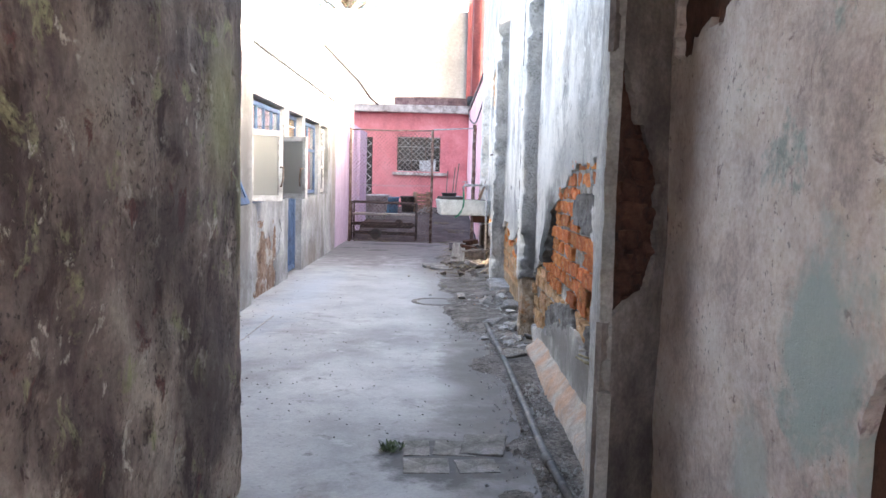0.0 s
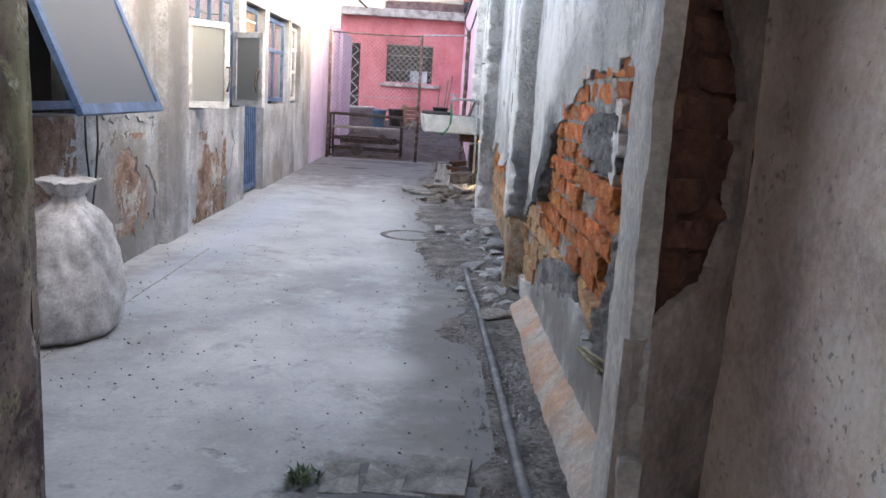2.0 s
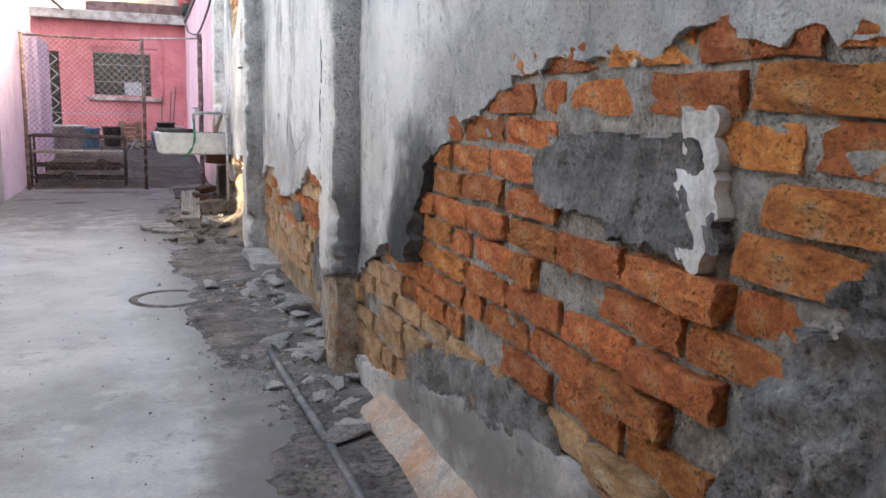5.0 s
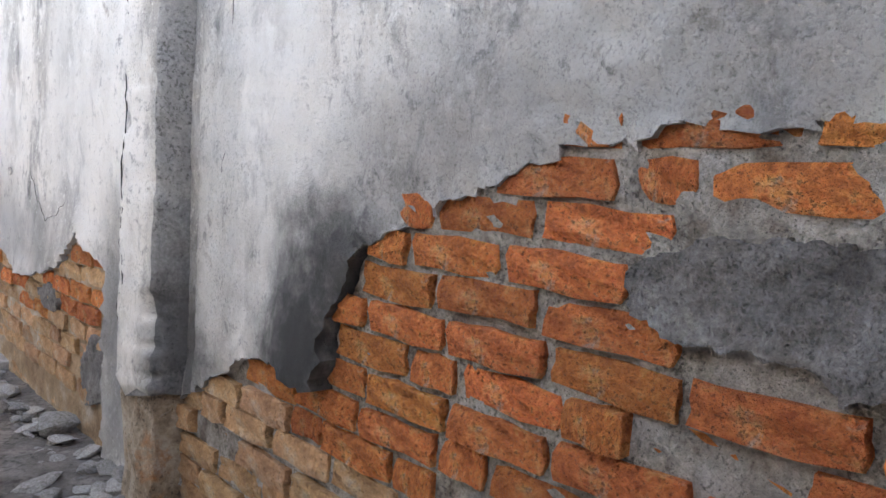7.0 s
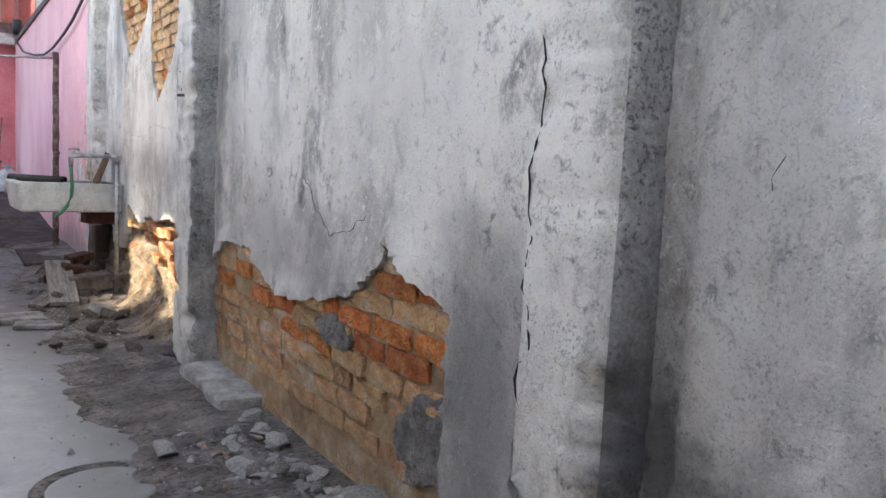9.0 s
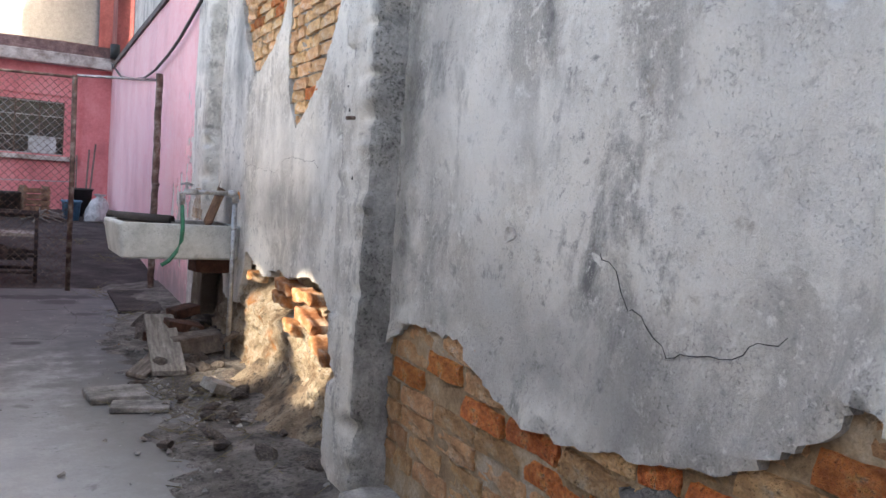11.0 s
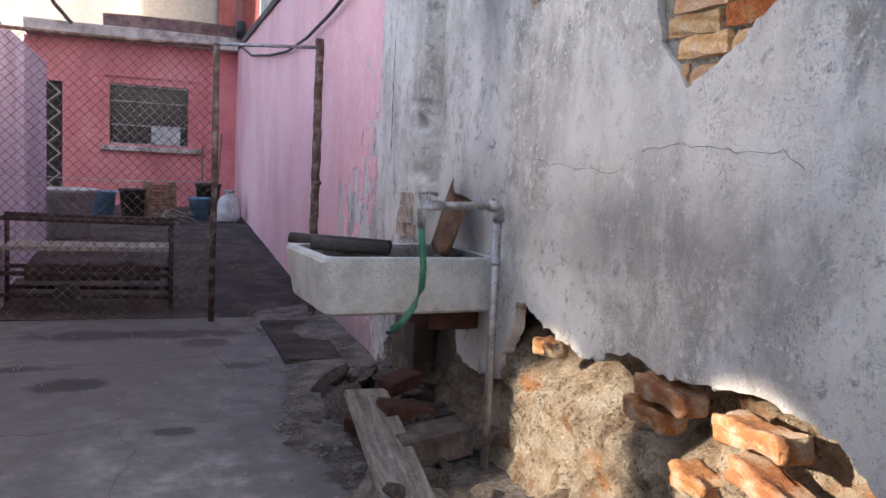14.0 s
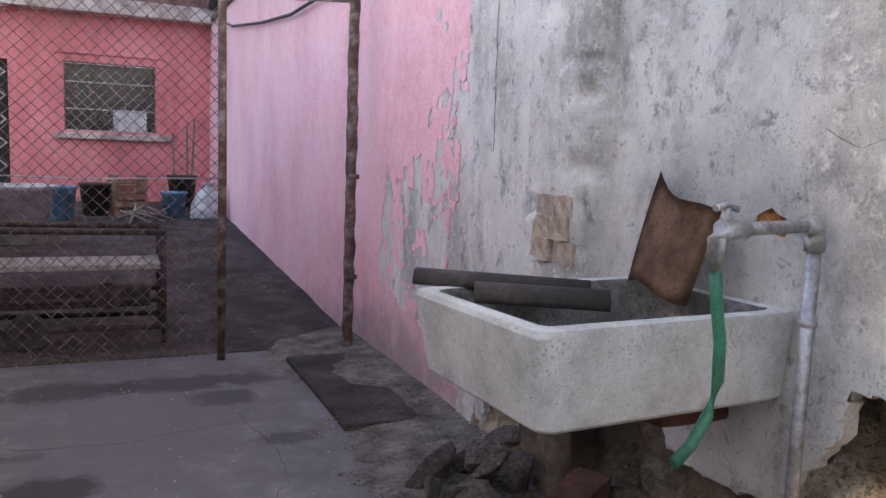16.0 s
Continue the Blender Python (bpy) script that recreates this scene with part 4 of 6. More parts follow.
SCABS = [[(8.75, -0.1), (8.85, 0.2), (8.95, 0.5), (9.1, 0.72), (9.3, 0.62), (9.62, 0.52), (9.6, 0.3), (9.75, 0.12), (9.7, -0.1)], [(7.22, 0.3), (7.2, 0.6), (7.3, 0.78), (7.42, 0.72), (7.58, 0.58), (7.66, 0.45), (7.6, 0.3), (7.45, 0.2)],
         [(5.9, 0.55), (6.0, 0.9), (6.6, 0.92), (6.5, 0.7), (6.3, 0.5)]]

PEELED = [[(5.7, 0.72), (5.72, 0.94), (7.3, 0.95), (7.85, 0.9), (7.8, 0.72), (7.5, 0.8), (7.2, 0.82), (6.9, 0.74), (6.6, 0.83), (6.3, 0.7), (6.0, 0.8)],
          [(7.62, 0.2), (7.6, 0.45), (7.75, 0.6), (7.88, 0.5), (7.86, 0.25)], [(9.6, 0.3), (9.65, 0.62), (9.95, 0.75), (10.1, 0.6), (9.95, 0.35)], [(6.2, 0.02), (6.3, 0.2), (6.8, 0.16), (7.2, 0.05)]]


def left_keep(u, v):
    d = min(max(a - u, u - b, c - v, v - e) for a, b, c, e in OPEN)
    for poly in PEELED:
        if in_box(poly, u, v, 0.2):
            d = min(d, poly_sd(poly, u, v) + 0.07 * fnoise(u, v, 6.0, 3.0) + 0.03 * fnoise(u, v, 22.0))
    for poly in SCABS:
        if in_box(poly, u, v, 0.2):
            d = min(d, poly_sd(poly, u, v) + 0.09 * fnoise(u, v, 4.0) + 0.03 * fnoise(u, v, 16.0))
    return d


sheet("plaster", 4.07, 14.7, 0, 2.5, 0.032, left_keep, lambda u, v: 0.006 * fnoise(u, v, 2.0, 3.0) + 0.003 * fnoise(u, v, 12.0, 3.0) + (0.05 if 7.95 < u < 8.5 else 0),
      lambda u, v, d: (XL + d, u, v), "left_wall", wall_left, back=0.018)
for poly in SCABS:
    sheet("scab", min(p[0] for p in poly) - 0.05, max(p[0] for p in poly) + 0.05, min(p[1] for p in poly) - 0.05, max(p[1] for p in poly) + 0.05, 0.03, lambda u, v: 1.0,
          lambda u, v: 0.006 + 0.008 * fnoise(u, v, 7.0) + 0.012 * (abs((v / 0.075) % 1 - 0.5) < 0.38) * (abs((u / 0.24 + 0.5 * (int(v / 0.075) % 2)) % 1 - 0.5) < 0.45), lambda u, v, d: (XL - 0.012 + d * 0.6, u, v), "red_brick", wall_left, label="bare worn brick")
setting("cornice", "grey parapet coping", box((XL - 0.25, 4.07, 2.5), (XL + 0.04, 14.7, 2.56), bevel=0.01), "pilaster", "coping")
for nm, a, b in (("room_back", (-3.6, 4.5, 0), (-3.5, 14.7, 2.5)), ("room_ceiling", (-3.6, 4.5, 2.5), (XL - 0.25, 14.7, 2.6)), ("room_end", (-3.6, 14.6, 0), (XL - 0.2, 14.7, 2.5)),
                 ("room_front", (-3.6, 4.3, 0), (XL - 0.2, 4.5, 2.5)), ("room_floor", (-3.6, 4.5, -0.1), (XL - 0.2, 14.7, -0.01))):
    setting(nm, "unlit room interior surface", box(a, b), "dark", "room")


def framed(y0, y1, z0, z1, bar, thick, mat, parent, x=0.0, name="frame"):
    bm = None
    for a, b in (((y0, z0), (y1, z0 + bar)), ((y0, z1 - bar), (y1, z1)), ((y0, z0 + bar), (y0 + bar, z1 - bar)), ((y1 - bar, z0 + bar), (y1, z1 - bar))):
        bm = box((x - thick / 2, a[0], a[1]), (x + thick / 2, b[0], b[1]), bm, bevel=0.003)
    return part(name, bm, mat, parent)


def steel_window(name, y0, y1, z0, z1, cols, rows, label, glass="pane", mat="blue"):
    """A steel casement in an opening: outer frame, mullions, transoms and panes."""
    w = tagged(thing(name, label, "window"), kind="structure")
    w.location = (XL - 0.07, 0, 0)
    framed(y0, y1, z0, z1, 0.045, 0.04, mat, w)
    ys = [y0 + (y1 - y0) * c for c in cols]
    zs = [z0 + (z1 - z0) * r for r in rows]
    for y in ys:
        part("mullion", box((-0.018, y - 0.018, z0 + 0.045), (0.018, y + 0.018, z1 - 0.045)), mat, w)
    for z in zs:
        part("transom", box((-0.02, y0 + 0.045, z - 0.02), (0.02, y1 - 0.045, z + 0.02)), mat, w)
    yy, zz = [y0 + 0.045] + ys + [y1 - 0.045], [z0 + 0.045] + zs + [z1 - 0.045]
    for a, b in zip(yy, yy[1:]):
        for k, (c, d) in enumerate(zip(zz, zz[1:])):
            if glass == "upper" and k == 0:
                continue
            p = part("pane", box((-0.004, a + 0.01, c + 0.01), (0.004, b - 0.01, d - 0.01)), "glass" if glass != "frost" else "frost", w)
            p.visible_shadow = False
    return w


w1 = steel_window("window_1", 8.66, 10.2, 1.0, 1.98, (0.28, 0.5, 0.75), (0.68,), "blue steel casement window with two sashes swung open", "upper")
for k in range(5):
    part("guard_bar", box((-0.07, 8.7, 1.08 + 0.13 * k), (-0.06, 10.16, 1.09 + 0.13 * k)), "white_paint", w1)


def sash(y, z0, z1, width, angle, parent_label):
    s = thing("window_sash", parent_label, "window", "open sashes")
    s.matrix_world = pose(XL - 0.04, y, 0, 0, 0, angle)
    framed(0, width, z0, z1, 0.055, 0.035, "white_paint", s)
    p = part("pane", box((-0.004, 0.05, z0 + 0.05), (0.004, width - 0.05, z1 - 0.05)), "frost_pale", s)
    p.visible_shadow = False
    part("handle", tube([(0.02, width - 0.03, 1.32), (0.06, width - 0.03, 1.32), (0.07, width - 0.04, 1.2), (0.05, width - 0.05, 1.12)], 0.009), "rust", s, "rusty latch handle")


sash(8.68, 0.98, 1.68, 0.42, -38, "white-framed frosted sash swung open from the wall")
sash(10.2, 0.98, 1.68, 0.45, -128, "white-framed frosted sash standing open on rusty hinges")
steel_window("window_2", 11.64, 12.76, 1.0, 1.98, (0.45,), (0.62,), "blue steel window over a plastered sill")
steel_window("window_3", 13.04, 13.66, 1.0, 1.98, (0.5,), (0.4, 0.7), "narrow steel window with white guard bars", mat="white_paint")
win = steel_window("window_4", 5.68, 6.77, 1.0, 2.08, (0.5,), (), "blue steel window with its frosted sash propped open", "upper")
aw = thing("awning_sash", "large frosted glass sash propped outwards in blue steel", "window")
aw.matrix_world = pose(XL + 0.0, 0, 2.06, 0, 0, 0) @ Matrix.Rotation(radians(-23), 4, "Y")
framed(5.72, 6.74, -1.13, 0.0, 0.05, 0.03, "blue", aw)
p = part("pane", box((-0.004, 5.77, -1.08), (0.004, 6.69, -0.05)), "frost", aw)
p.visible_shadow = False
# blue door
door = tagged(thing("door_1", "blue ribbed sheet steel door with glazed top", "door"), kind="structure")
door.location = (XL - 0.1, 0, 0)
framed(10.52, 11.38, 0.03, 2.0, 0.05, 0.05, "blue", door)
part("leaf", box((-0.012, 10.57, 0.08), (0.012, 11.33, 1.0)), "blue", door)
for k in range(9):
    part("rib", box((0.012, 10.6 + 0.085 * k, 0.1), (0.026, 10.63 + 0.085 * k, 0.98), bevel=0.004), "blue", door)
part("lock_rail", box((-0.02, 10.57, 1.0), (0.024, 11.33, 1.06)), "blue", door)
for k in range(4):
    part("glazing_bar", box((-0.01, 10.57, 1.25 + 0.2 * k), (0.012, 11.33, 1.265 + 0.2 * k)), "white_paint", door)
for k, (a, b) in enumerate(((1.06, 1.45), (1.45, 1.95))):
    part("pane", box((-0.003, 10.57, a), (0.003, 11.33, b)), "glass" if k == 0 else "amber", door).visible_shadow = False
part("handle", tube([(0.02, 10.66, 1.03), (0.07, 10.66, 1.03), (0.07, 10.74, 1.03)], 0.01), "rust", door, "steel lever handle")

# ---- lilac wall, pink wall, house ----
lil = setting("wall_lilac", "lilac painted side wall", box((XL - 0.25, 14.7, -0.1), (XL - 0.02, 20.5, 2.35)), "lilac")
for y in (16.9, 18.2):
    part("buttress", box((XL - 0.02, y, 0), (XL + 0.05, y + 0.18, 2.3), bevel=0.01), "lilac", lil)
pink = setting("wall_pink", "pink painted wall with flaking foot", box((0.985, 14.9, -0.1), (1.25, 24.6, 3.22)), "mortar")
FLAKES = [[(15.05, 0.5), (15.1, 1.2), (15.22, 1.25), (15.28, 0.8), (15.3, 0.45)], [(15.5, 0.6), (15.55, 1.1), (15.75, 1.15), (15.8, 0.7), (15.7, 0.4)],
          [(16.0, 0.5), (16.05, 0.95), (16.2, 0.9), (16.2, 0.5)]]


def flake_keep(u, v):
    if u > 16.5 or v > 2.2:
        return 1.0
    dense = math.exp(-((v - 0.75) / 0.55) ** 2) * max(0.0, min(1, (16.5 - u) / 0.4)) + 0.35 * (u < 15.1)
    dense += 0.45 * math.exp(-((v - 1.5) / 0.6) ** 2) * max(0.0, min(1, (15.9 - u) / 0.4))
    d = 0.12 - 0.175 * dense * (0.5 + max(0, fnoise(u * 3.0, v * 1.1, 3.0, 4.4)) + 0.8 * max(0, fnoise(u * 4.0, v * 1.3, 7.0, 8.8)))
    d = d if d < 0.06 else 0.06
    for poly in FLAKES:
        if in_box(poly, u, v, 0.2):
            d = min(d, poly_sd(poly, u, v) + 0.05 + 0.09 * fnoise(u * 1.6, v, 7.0) + 0.04 * fnoise(u, v, 22.0))
    return d


sheet("paint", 14.9, 17.0, 0, 3.22, 0.019, flake_keep, lambda u, v: 0.006 * fnoise(u, v, 1.4, 2.0), lambda u, v, d: (0.93 - d, u, v), "pink", pink, back=0.006)
part("render_coat", box((0.936, 14.9, -0.05), (0.985, 17.0, 3.22)), "plaster", pink)
sheet("paint", 17.0, 24.6, 0, 3.22, 0.12, lambda u, v: 1.0, lambda u, v: 0.008 * fnoise(u, v, 1.4, 2.0), lambda u, v, d: (0.93 - d, u, v), "pink", pink, back=0.06)
part("coping", rough_up(box((0.9, 14.9, 3.22), (1.27, 24.6, 3.3)), 0.02, 3.0, 5), "dark_coping", pink, "soot-dark coping")
setting("wall_upper_grey", "grey rendered wall above the pink one", box((1.3, 15.5, 0), (1.6, 24.5, 7.5)), "plaster")
setting("tower_red", "brick-red painted tall wall end", box((0.98, 29.86, 0), (1.9, 29.99, 9.0)), "red_wall", "building")
part("pier", box((1.0, 24.65, 3.3), (1.3, 25.8, 8.0)), "red_wall", bpy.data.objects["tower_red"])
setting("wall_back", "tall pale weathered wall behind the house", box((-10, 30, 0), (1.9, 30.3, 7.3)), "white_wall")

# Unseen sloped slab added to throw a diagonal shadow on the back wall.
gable = bmesh.new()
lo_, hi_ = [[gable.verts.new((x, y, z)) for x, z in ((1.95, 0.0), (9.0, 0.0), (9.0, 13.2), (6.4, 13.2), (1.95, 6.1))] for y in (28.9, 29.1)]
gable.faces.new(lo_)
gable.faces.new(hi_[::-1])
for k in range(5):
    gable.faces.new((lo_[k], hi_[k], hi_[(k + 1) % 5], lo_[(k + 1) % 5]))
bmesh.ops.recalc_face_normals(gable, faces=gable.faces[:])
setting("wall_gable", "unseen sloped wall added to cast a diagonal shadow", gable, "white_wall", "building")

house = thing("house", "single-storey coral pink house with flat roof", "house")
HY = 24.6
for a, b in (((-2.3, 0.2), (-2.18, 3.2)), ((-2.18, 2.47), (-1.9, 3.2)), ((-1.9, 0.2), (-1.17, 3.2)), ((-1.17, 0.2), (0.11, 1.48)), ((-1.17, 2.5), (0.11, 3.2)), ((0.11, 0.2), (0.93, 3.2))):
    part("wall", box((a[0], HY, a[1]), (b[0], HY + 0.2, b[1])), "coral", house)
part("side_wall", box((-2.5, HY + 0.2, 0.2), (-2.3, 28, 3.2)), "coral", house)
part("roof", rough_up(box((-2.45, HY - 0.25, 3.2), (0.96, 28, 3.42), bevel=0.02), 0.012, 3.0, 5), "roof_edge", house, "weathered pale roof slab edge")
part("roof_tiles", rough_up(box((-1.3, HY + 0.1, 3.42), (0.9, 28, 3.68)), 0.05, 2.5, 4), "roof_dark", house, "faded red-brown roof sheeting")
part("interior", box((-2.3, 26.5, 0.2), (0.93, 26.6, 3.2)), "dark", house, "unlit room")
wnd = part("window", box((-1.17, HY + 0.1, 1.48), (0.11, HY + 0.11, 2.5)), "dark_glass", house, "dark glass window with steel grille")
for x in (-1.17, -0.75, -0.33, 0.09):
    part("window_bar", box((x, HY + 0.02, 1.48), (x + 0.02, HY + 0.05, 2.5)), "rust", wnd)
for z in (1.48, 1.8, 2.2, 2.47):
    part("window_bar", box((-1.17, HY + 0.03, z), (0.11, HY + 0.06, z + 0.02)), "galv", wnd)
for k in range(-7, 9):
    for sgn in (1, -1):
        pts = []
        for j in range(0, 103, 2):
            x, z = -0.53 + 0.16 * k + sgn * (j * 0.01 - 0.51), 1.48 + j * 0.01
            if -1.16 < x < 0.1:
                pts.append((x, HY + 0.06, z))
        if len(pts) > 1:
            part("lattice_bar", tube([pts[0], pts[-1]], 0.008, sides=5), "galv", wnd)
part("notice", box((-0.5, HY - 0.01, 1.5), (-0.02, HY + 0.01, 1.8)), "white_paint", wnd, "white sheet in the window")
part("sill", box((-1.3, HY - 0.12, 1.36), (0.35, HY, 1.45), bevel=0.015), "roof_edge", house, "pale projecting sill")
for a, b in (((-1.45, 1.45), (-1.32, 2.75)), ((0.26, 1.45), (0.38, 2.75)), ((-1.32, 2.62), (0.26, 2.75))):
    part("surround", box((a[0], HY - 0.035, a[1]), (b[0], HY, b[1])), "coral", house)
dr = part("door", box((-2.18, HY + 0.08, 0.3), (-1.9, HY + 0.12, 2.47)), "dark", house, "dark steel lattice door")
for k in range(12):
    part("lattice", box((-0.14, -0.006, -0.012), (0.14, 0.006, 0.012), m=pose(-2.04, HY + 0.06, 0.5 + 0.17 * k, 0, 42 if k % 2 else -42, 0)), "galv", dr)
bm = tube([(0.95, HY - 0.3, 3.42), (0.95, HY - 0.3, 3.7)], 0.09, sides=8)
tagged(obj("roof_junction_box", bm, "tank"), "black pipe stub on the roof corner", "pipe")


# ---- laundry sink and its plumbing ----
def loft(rings, bm, smooth=True, close=True):
    vr = [[bm.verts.new(p) for p in r] for r in rings]
    for a, b in zip(vr, vr[1:]):
        n = len(a)
        for k in range(n if close else n - 1):
            bm.faces.new((a[k], a[(k + 1) % n], b[(k + 1) % n], b[k])).smooth = smooth
    return vr


def rounded_rect(x0, x1, y0, y1, r, z, n=5):
    out = []
    for cx, cy, a0 in ((x1 - r, y1 - r, 0), (x0 + r, y1 - r, 90), (x0 + r, y0 + r, 180), (x1 - r, y0 + r, 270)):
        for k in range(n + 1):
            a = radians(a0 + 90 * k / n)
            out.append((cx + r * math.cos(a), cy + r * math.sin(a), z))
    return out


sink = thing("laundry_sink", "chipped pale terrazzo laundry sink on the wall", "sink")
sink.matrix_world = pose(0.13, 12.83, 0, 0, 0, 4)
bm = bmesh.new()
vr = loft([rounded_rect(0.045, 0.79, 0.03, 0.57, 0.05, 0.712), rounded_rect(0.03, 0.80, 0.015, 0.59, 0.045, 0.725), rounded_rect(0.0, 0.80, 0.0, 0.61, 0.035, 0.93),
           rounded_rect(0.006, 0.796, 0.006, 0.604, 0.035, 0.945), rounded_rect(0.045, 0.76, 0.045, 0.565, 0.04, 0.945), rounded_rect(0.055, 0.75, 0.055, 0.555, 0.04, 0.93),
           rounded_rect(0.075, 0.72, 0.075, 0.535, 0.05, 0.76)], bm)
bm.faces.new(vr[0][::-1])
bm.faces.new(vr[-1])
bmesh.ops.recalc_face_normals(bm, faces=bm.faces[:])
for v in bm.verts:
    v.co += Vector((1, 1, 1)) * 0.004 * fnoise(v.co.x + v.co.y, v.co.z, 9.0)
bm.normal_update()
for e in bm.edges:
    e.smooth = not (len(e.link_faces) == 2 and e.calc_face_angle(0) > 0.45)
basin = part("basin", bm, "sink", sink)
# Inside faces take darker rough cement, adding the basin's shade by colour.
basin.data.materials.append(M["smear"])
for f in basin.data.polygons:
    if 0.046 < f.center.x < 0.755 and 0.046 < f.center.y < 0.56 and 0.74 < f.center.z < 0.94:
        f.material_index = 1
part("bracket", rough_up(box((0.55, 0.2, 0.60), (0.80, 0.42, 0.715), bevel=0.01), 0.006, 6.0, 3), "dark_brick", sink, "brick bracket in the wall")
pipe = thing("water_pipe", "galvanised standpipe with tap beside the sink", "pipe")
part("riser", tube([(0.855, 12.80, 0.0), (0.855, 12.80, 1.13)], 0.017), "galv", pipe)
part("elbow", tube([(0.855, 12.80, 1.11), (0.855, 12.80, 1.155), (0.845, 12.795, 1.17), (0.80, 12.79, 1.172)], 0.025), "galv", pipe)
part("arm", tube([(0.82, 12.79, 1.172), (0.56, 12.755, 1.168)], 0.016), "galv", pipe)
tap = part("tap", tube([(0.6, 12.76, 1.168), (0.52, 12.75, 1.168), (0.505, 12.745, 1.15), (0.505, 12.745, 1.08)], [0.02, 0.022, 0.02, 0.016]), "galv", pipe, "dull brass garden tap")
part("spindle", tube([(0.53, 12.75, 1.17), (0.53, 12.75, 1.215)], 0.01), "galv", tap)
part("handle", tube([(0.49, 12.74, 1.215), (0.53, 12.75, 1.222), (0.57, 12.76, 1.212)], 0.008), "galv", tap)
part("clamp", tube([(0.855, 12.80, 0.93), (0.855, 12.80, 0.945)], 0.021), "galv", pipe)
hose = obj("garden_hose", tube([(0.505, 12.745, 1.10), (0.507, 12.735, 1.02), (0.512, 12.72, 0.93), (0.505, 12.71, 0.85), (0.475, 12.70, 0.78), (0.43, 12.695, 0.72), (0.385, 12.69, 0.69)], 0.0135), "hose")
tagged(hose, "short green rubber hose hanging from the tap", "hose")


def half_tile(name, a, b, r, label):
    a, b = Vector(a), Vector(b)
    d = (b - a).normalized()
    u = d.cross(Vector((0, 0, 1))).normalized()
    w = u.cross(d)
    bm = bmesh.new()
    rings = []
    for p in (a, a.lerp(b, 0.5), b):
        rings.append([p + (u * math.cos(t) + w * math.sin(t)) * rr for rr, seq in ((r, range(0, 11)), (r - 0.012, range(10, -1, -1))) for t in [math.pi * (-0.1 + 1.2 * k / 10) for k in seq]])
    vr = loft(rings, bm)
    bm.faces.new(vr[0][::-1])
    bm.faces.new(vr[-1])
    bmesh.ops.recalc_face_normals(bm, faces=bm.faces[:])
    return tagged(obj(name, bm, "gutter"), label, "pipe")


half_tile("half_pipe", (0.13, 13.52, 0.952), (0.52, 13.22, 0.95), 0.034, "dark half-round gutter piece resting on the sink")
half_tile("half_pipe", (0.17, 13.22, 0.955), (0.48, 13.08, 0.945), 0.038, "grey split pipe laid over the sink rim")
bm = bmesh.new()
g_ = [[bm.verts.new((0.79 + 0.10 * v - 0.05 * math.sin(u * 2.6), 13.42 - 0.3 * u, 0.94 + (0.34 - 0.12 * u) * v + 0.02 * math.sin(u * 5 + v * 3))) for v in [k / 8 for k in range(9)]] for u in [k / 8 for k in range(9)]]
for a, b in zip(g_, g_[1:]):
    for k in range(8):
        bm.faces.new((a[k], b[k], b[k + 1], a[k + 1])).smooth = True
bmesh.ops.solidify(bm, geom=bm.faces[:], thickness=0.006)
tagged(obj("rusted_sheet", bm, "cardboard"), "torn rusty brown sheet leaning on the wall behind the sink", "sheet")

# ---- chain-link fence and gate frame ----
FY = 16.36
fence = thing("chain_link_fence", "rusty chain-link fence on pipe posts", "fence")
for x, h in ((-1.6, 2.2), (-0.02, 2.2)):
    part("post", tube([(x, FY, 0), (x + 0.005, FY, 1.2), (x, FY, h)], 0.026), "rust", fence)
part("top_rail", tube([(-1.62, FY, 2.17), (-0.8, FY, 2.165), (0.0, FY, 2.18)], 0.014), "rust", fence)
part("middle_wire", tube([(-1.6, FY, 1.12), (-0.8, FY + 0.01, 1.10), (-0.02, FY, 1.12)], 0.005, sides=5), "galv", fence)
bm = bmesh.new()
x0, x1, z0, z1, cell = -1.58, -0.04, 0.03, 2.15, 0.075
n = int((x1 - x0 + z1 - z0) / cell) + 1
for s_ in (1, -1):
    for k in range(n + 1):
        c = k * cell
        pts = []
        if s_ == 1:
            a = (x0 + max(0, c - (z1 - z0)), z0 + min(c, z1 - z0))
            b = (x0 + min(c, x1 - x0), z0 + max(0, c - (x1 - x0)))
        else:
            a = (x1 - max(0, c - (z1 - z0)), z0 + min(c, z1 - z0))
            b = (x1 - min(c, x1 - x0), z0 + max(0, c - (x1 - x0)))
        if math.hypot(a[0] - b[0], a[1] - b[1]) > 0.03:
            d = Vector((b[0] - a[0], 0, b[1] - a[1])).normalized()
            u = Vector((0, 1, 0)) * 0.0022
            w = d.cross(Vector((0, 1, 0))) * 0.0022
            va = [bm.verts.new(Vector((a[0], FY + 0.004 * s_, a[1])) + q) for q in (u, w, -u, -w)]
            vb = [bm.verts.new(Vector((b[0], FY + 0.004 * s_, b[1])) + q) for q in (u, w, -u, -w)]
            for i in range(4):
                bm.faces.new((va[i], va[(i + 1) % 4], vb[(i + 1) % 4], vb[i]))
mesh_part = part("wire_mesh", bm, "rust", fence, "diamond wire mesh")
tagged(mesh_part, kind="stuff")
gate = thing("gate_frame", "open pipe gate frame with rusty post", "gate")
part("post", rough_up(tube([(0.79 + 0.003 * math.sin(k * 1.7), FY, 2.32 * k / 40) for k in range(41)], 0.035, sides=12), 0.006, 14.0), "rust", gate)
part("top_bar", tube([(0.0, FY, 2.2), (0.79, FY, 2.25)], 0.014), "galv", gate)
for z in (1.15, 0.5):
    part("hinge", tube([(0.76, FY - 0.04, z), (0.83, FY - 0.04, z)], 0.016), "rust", gate)

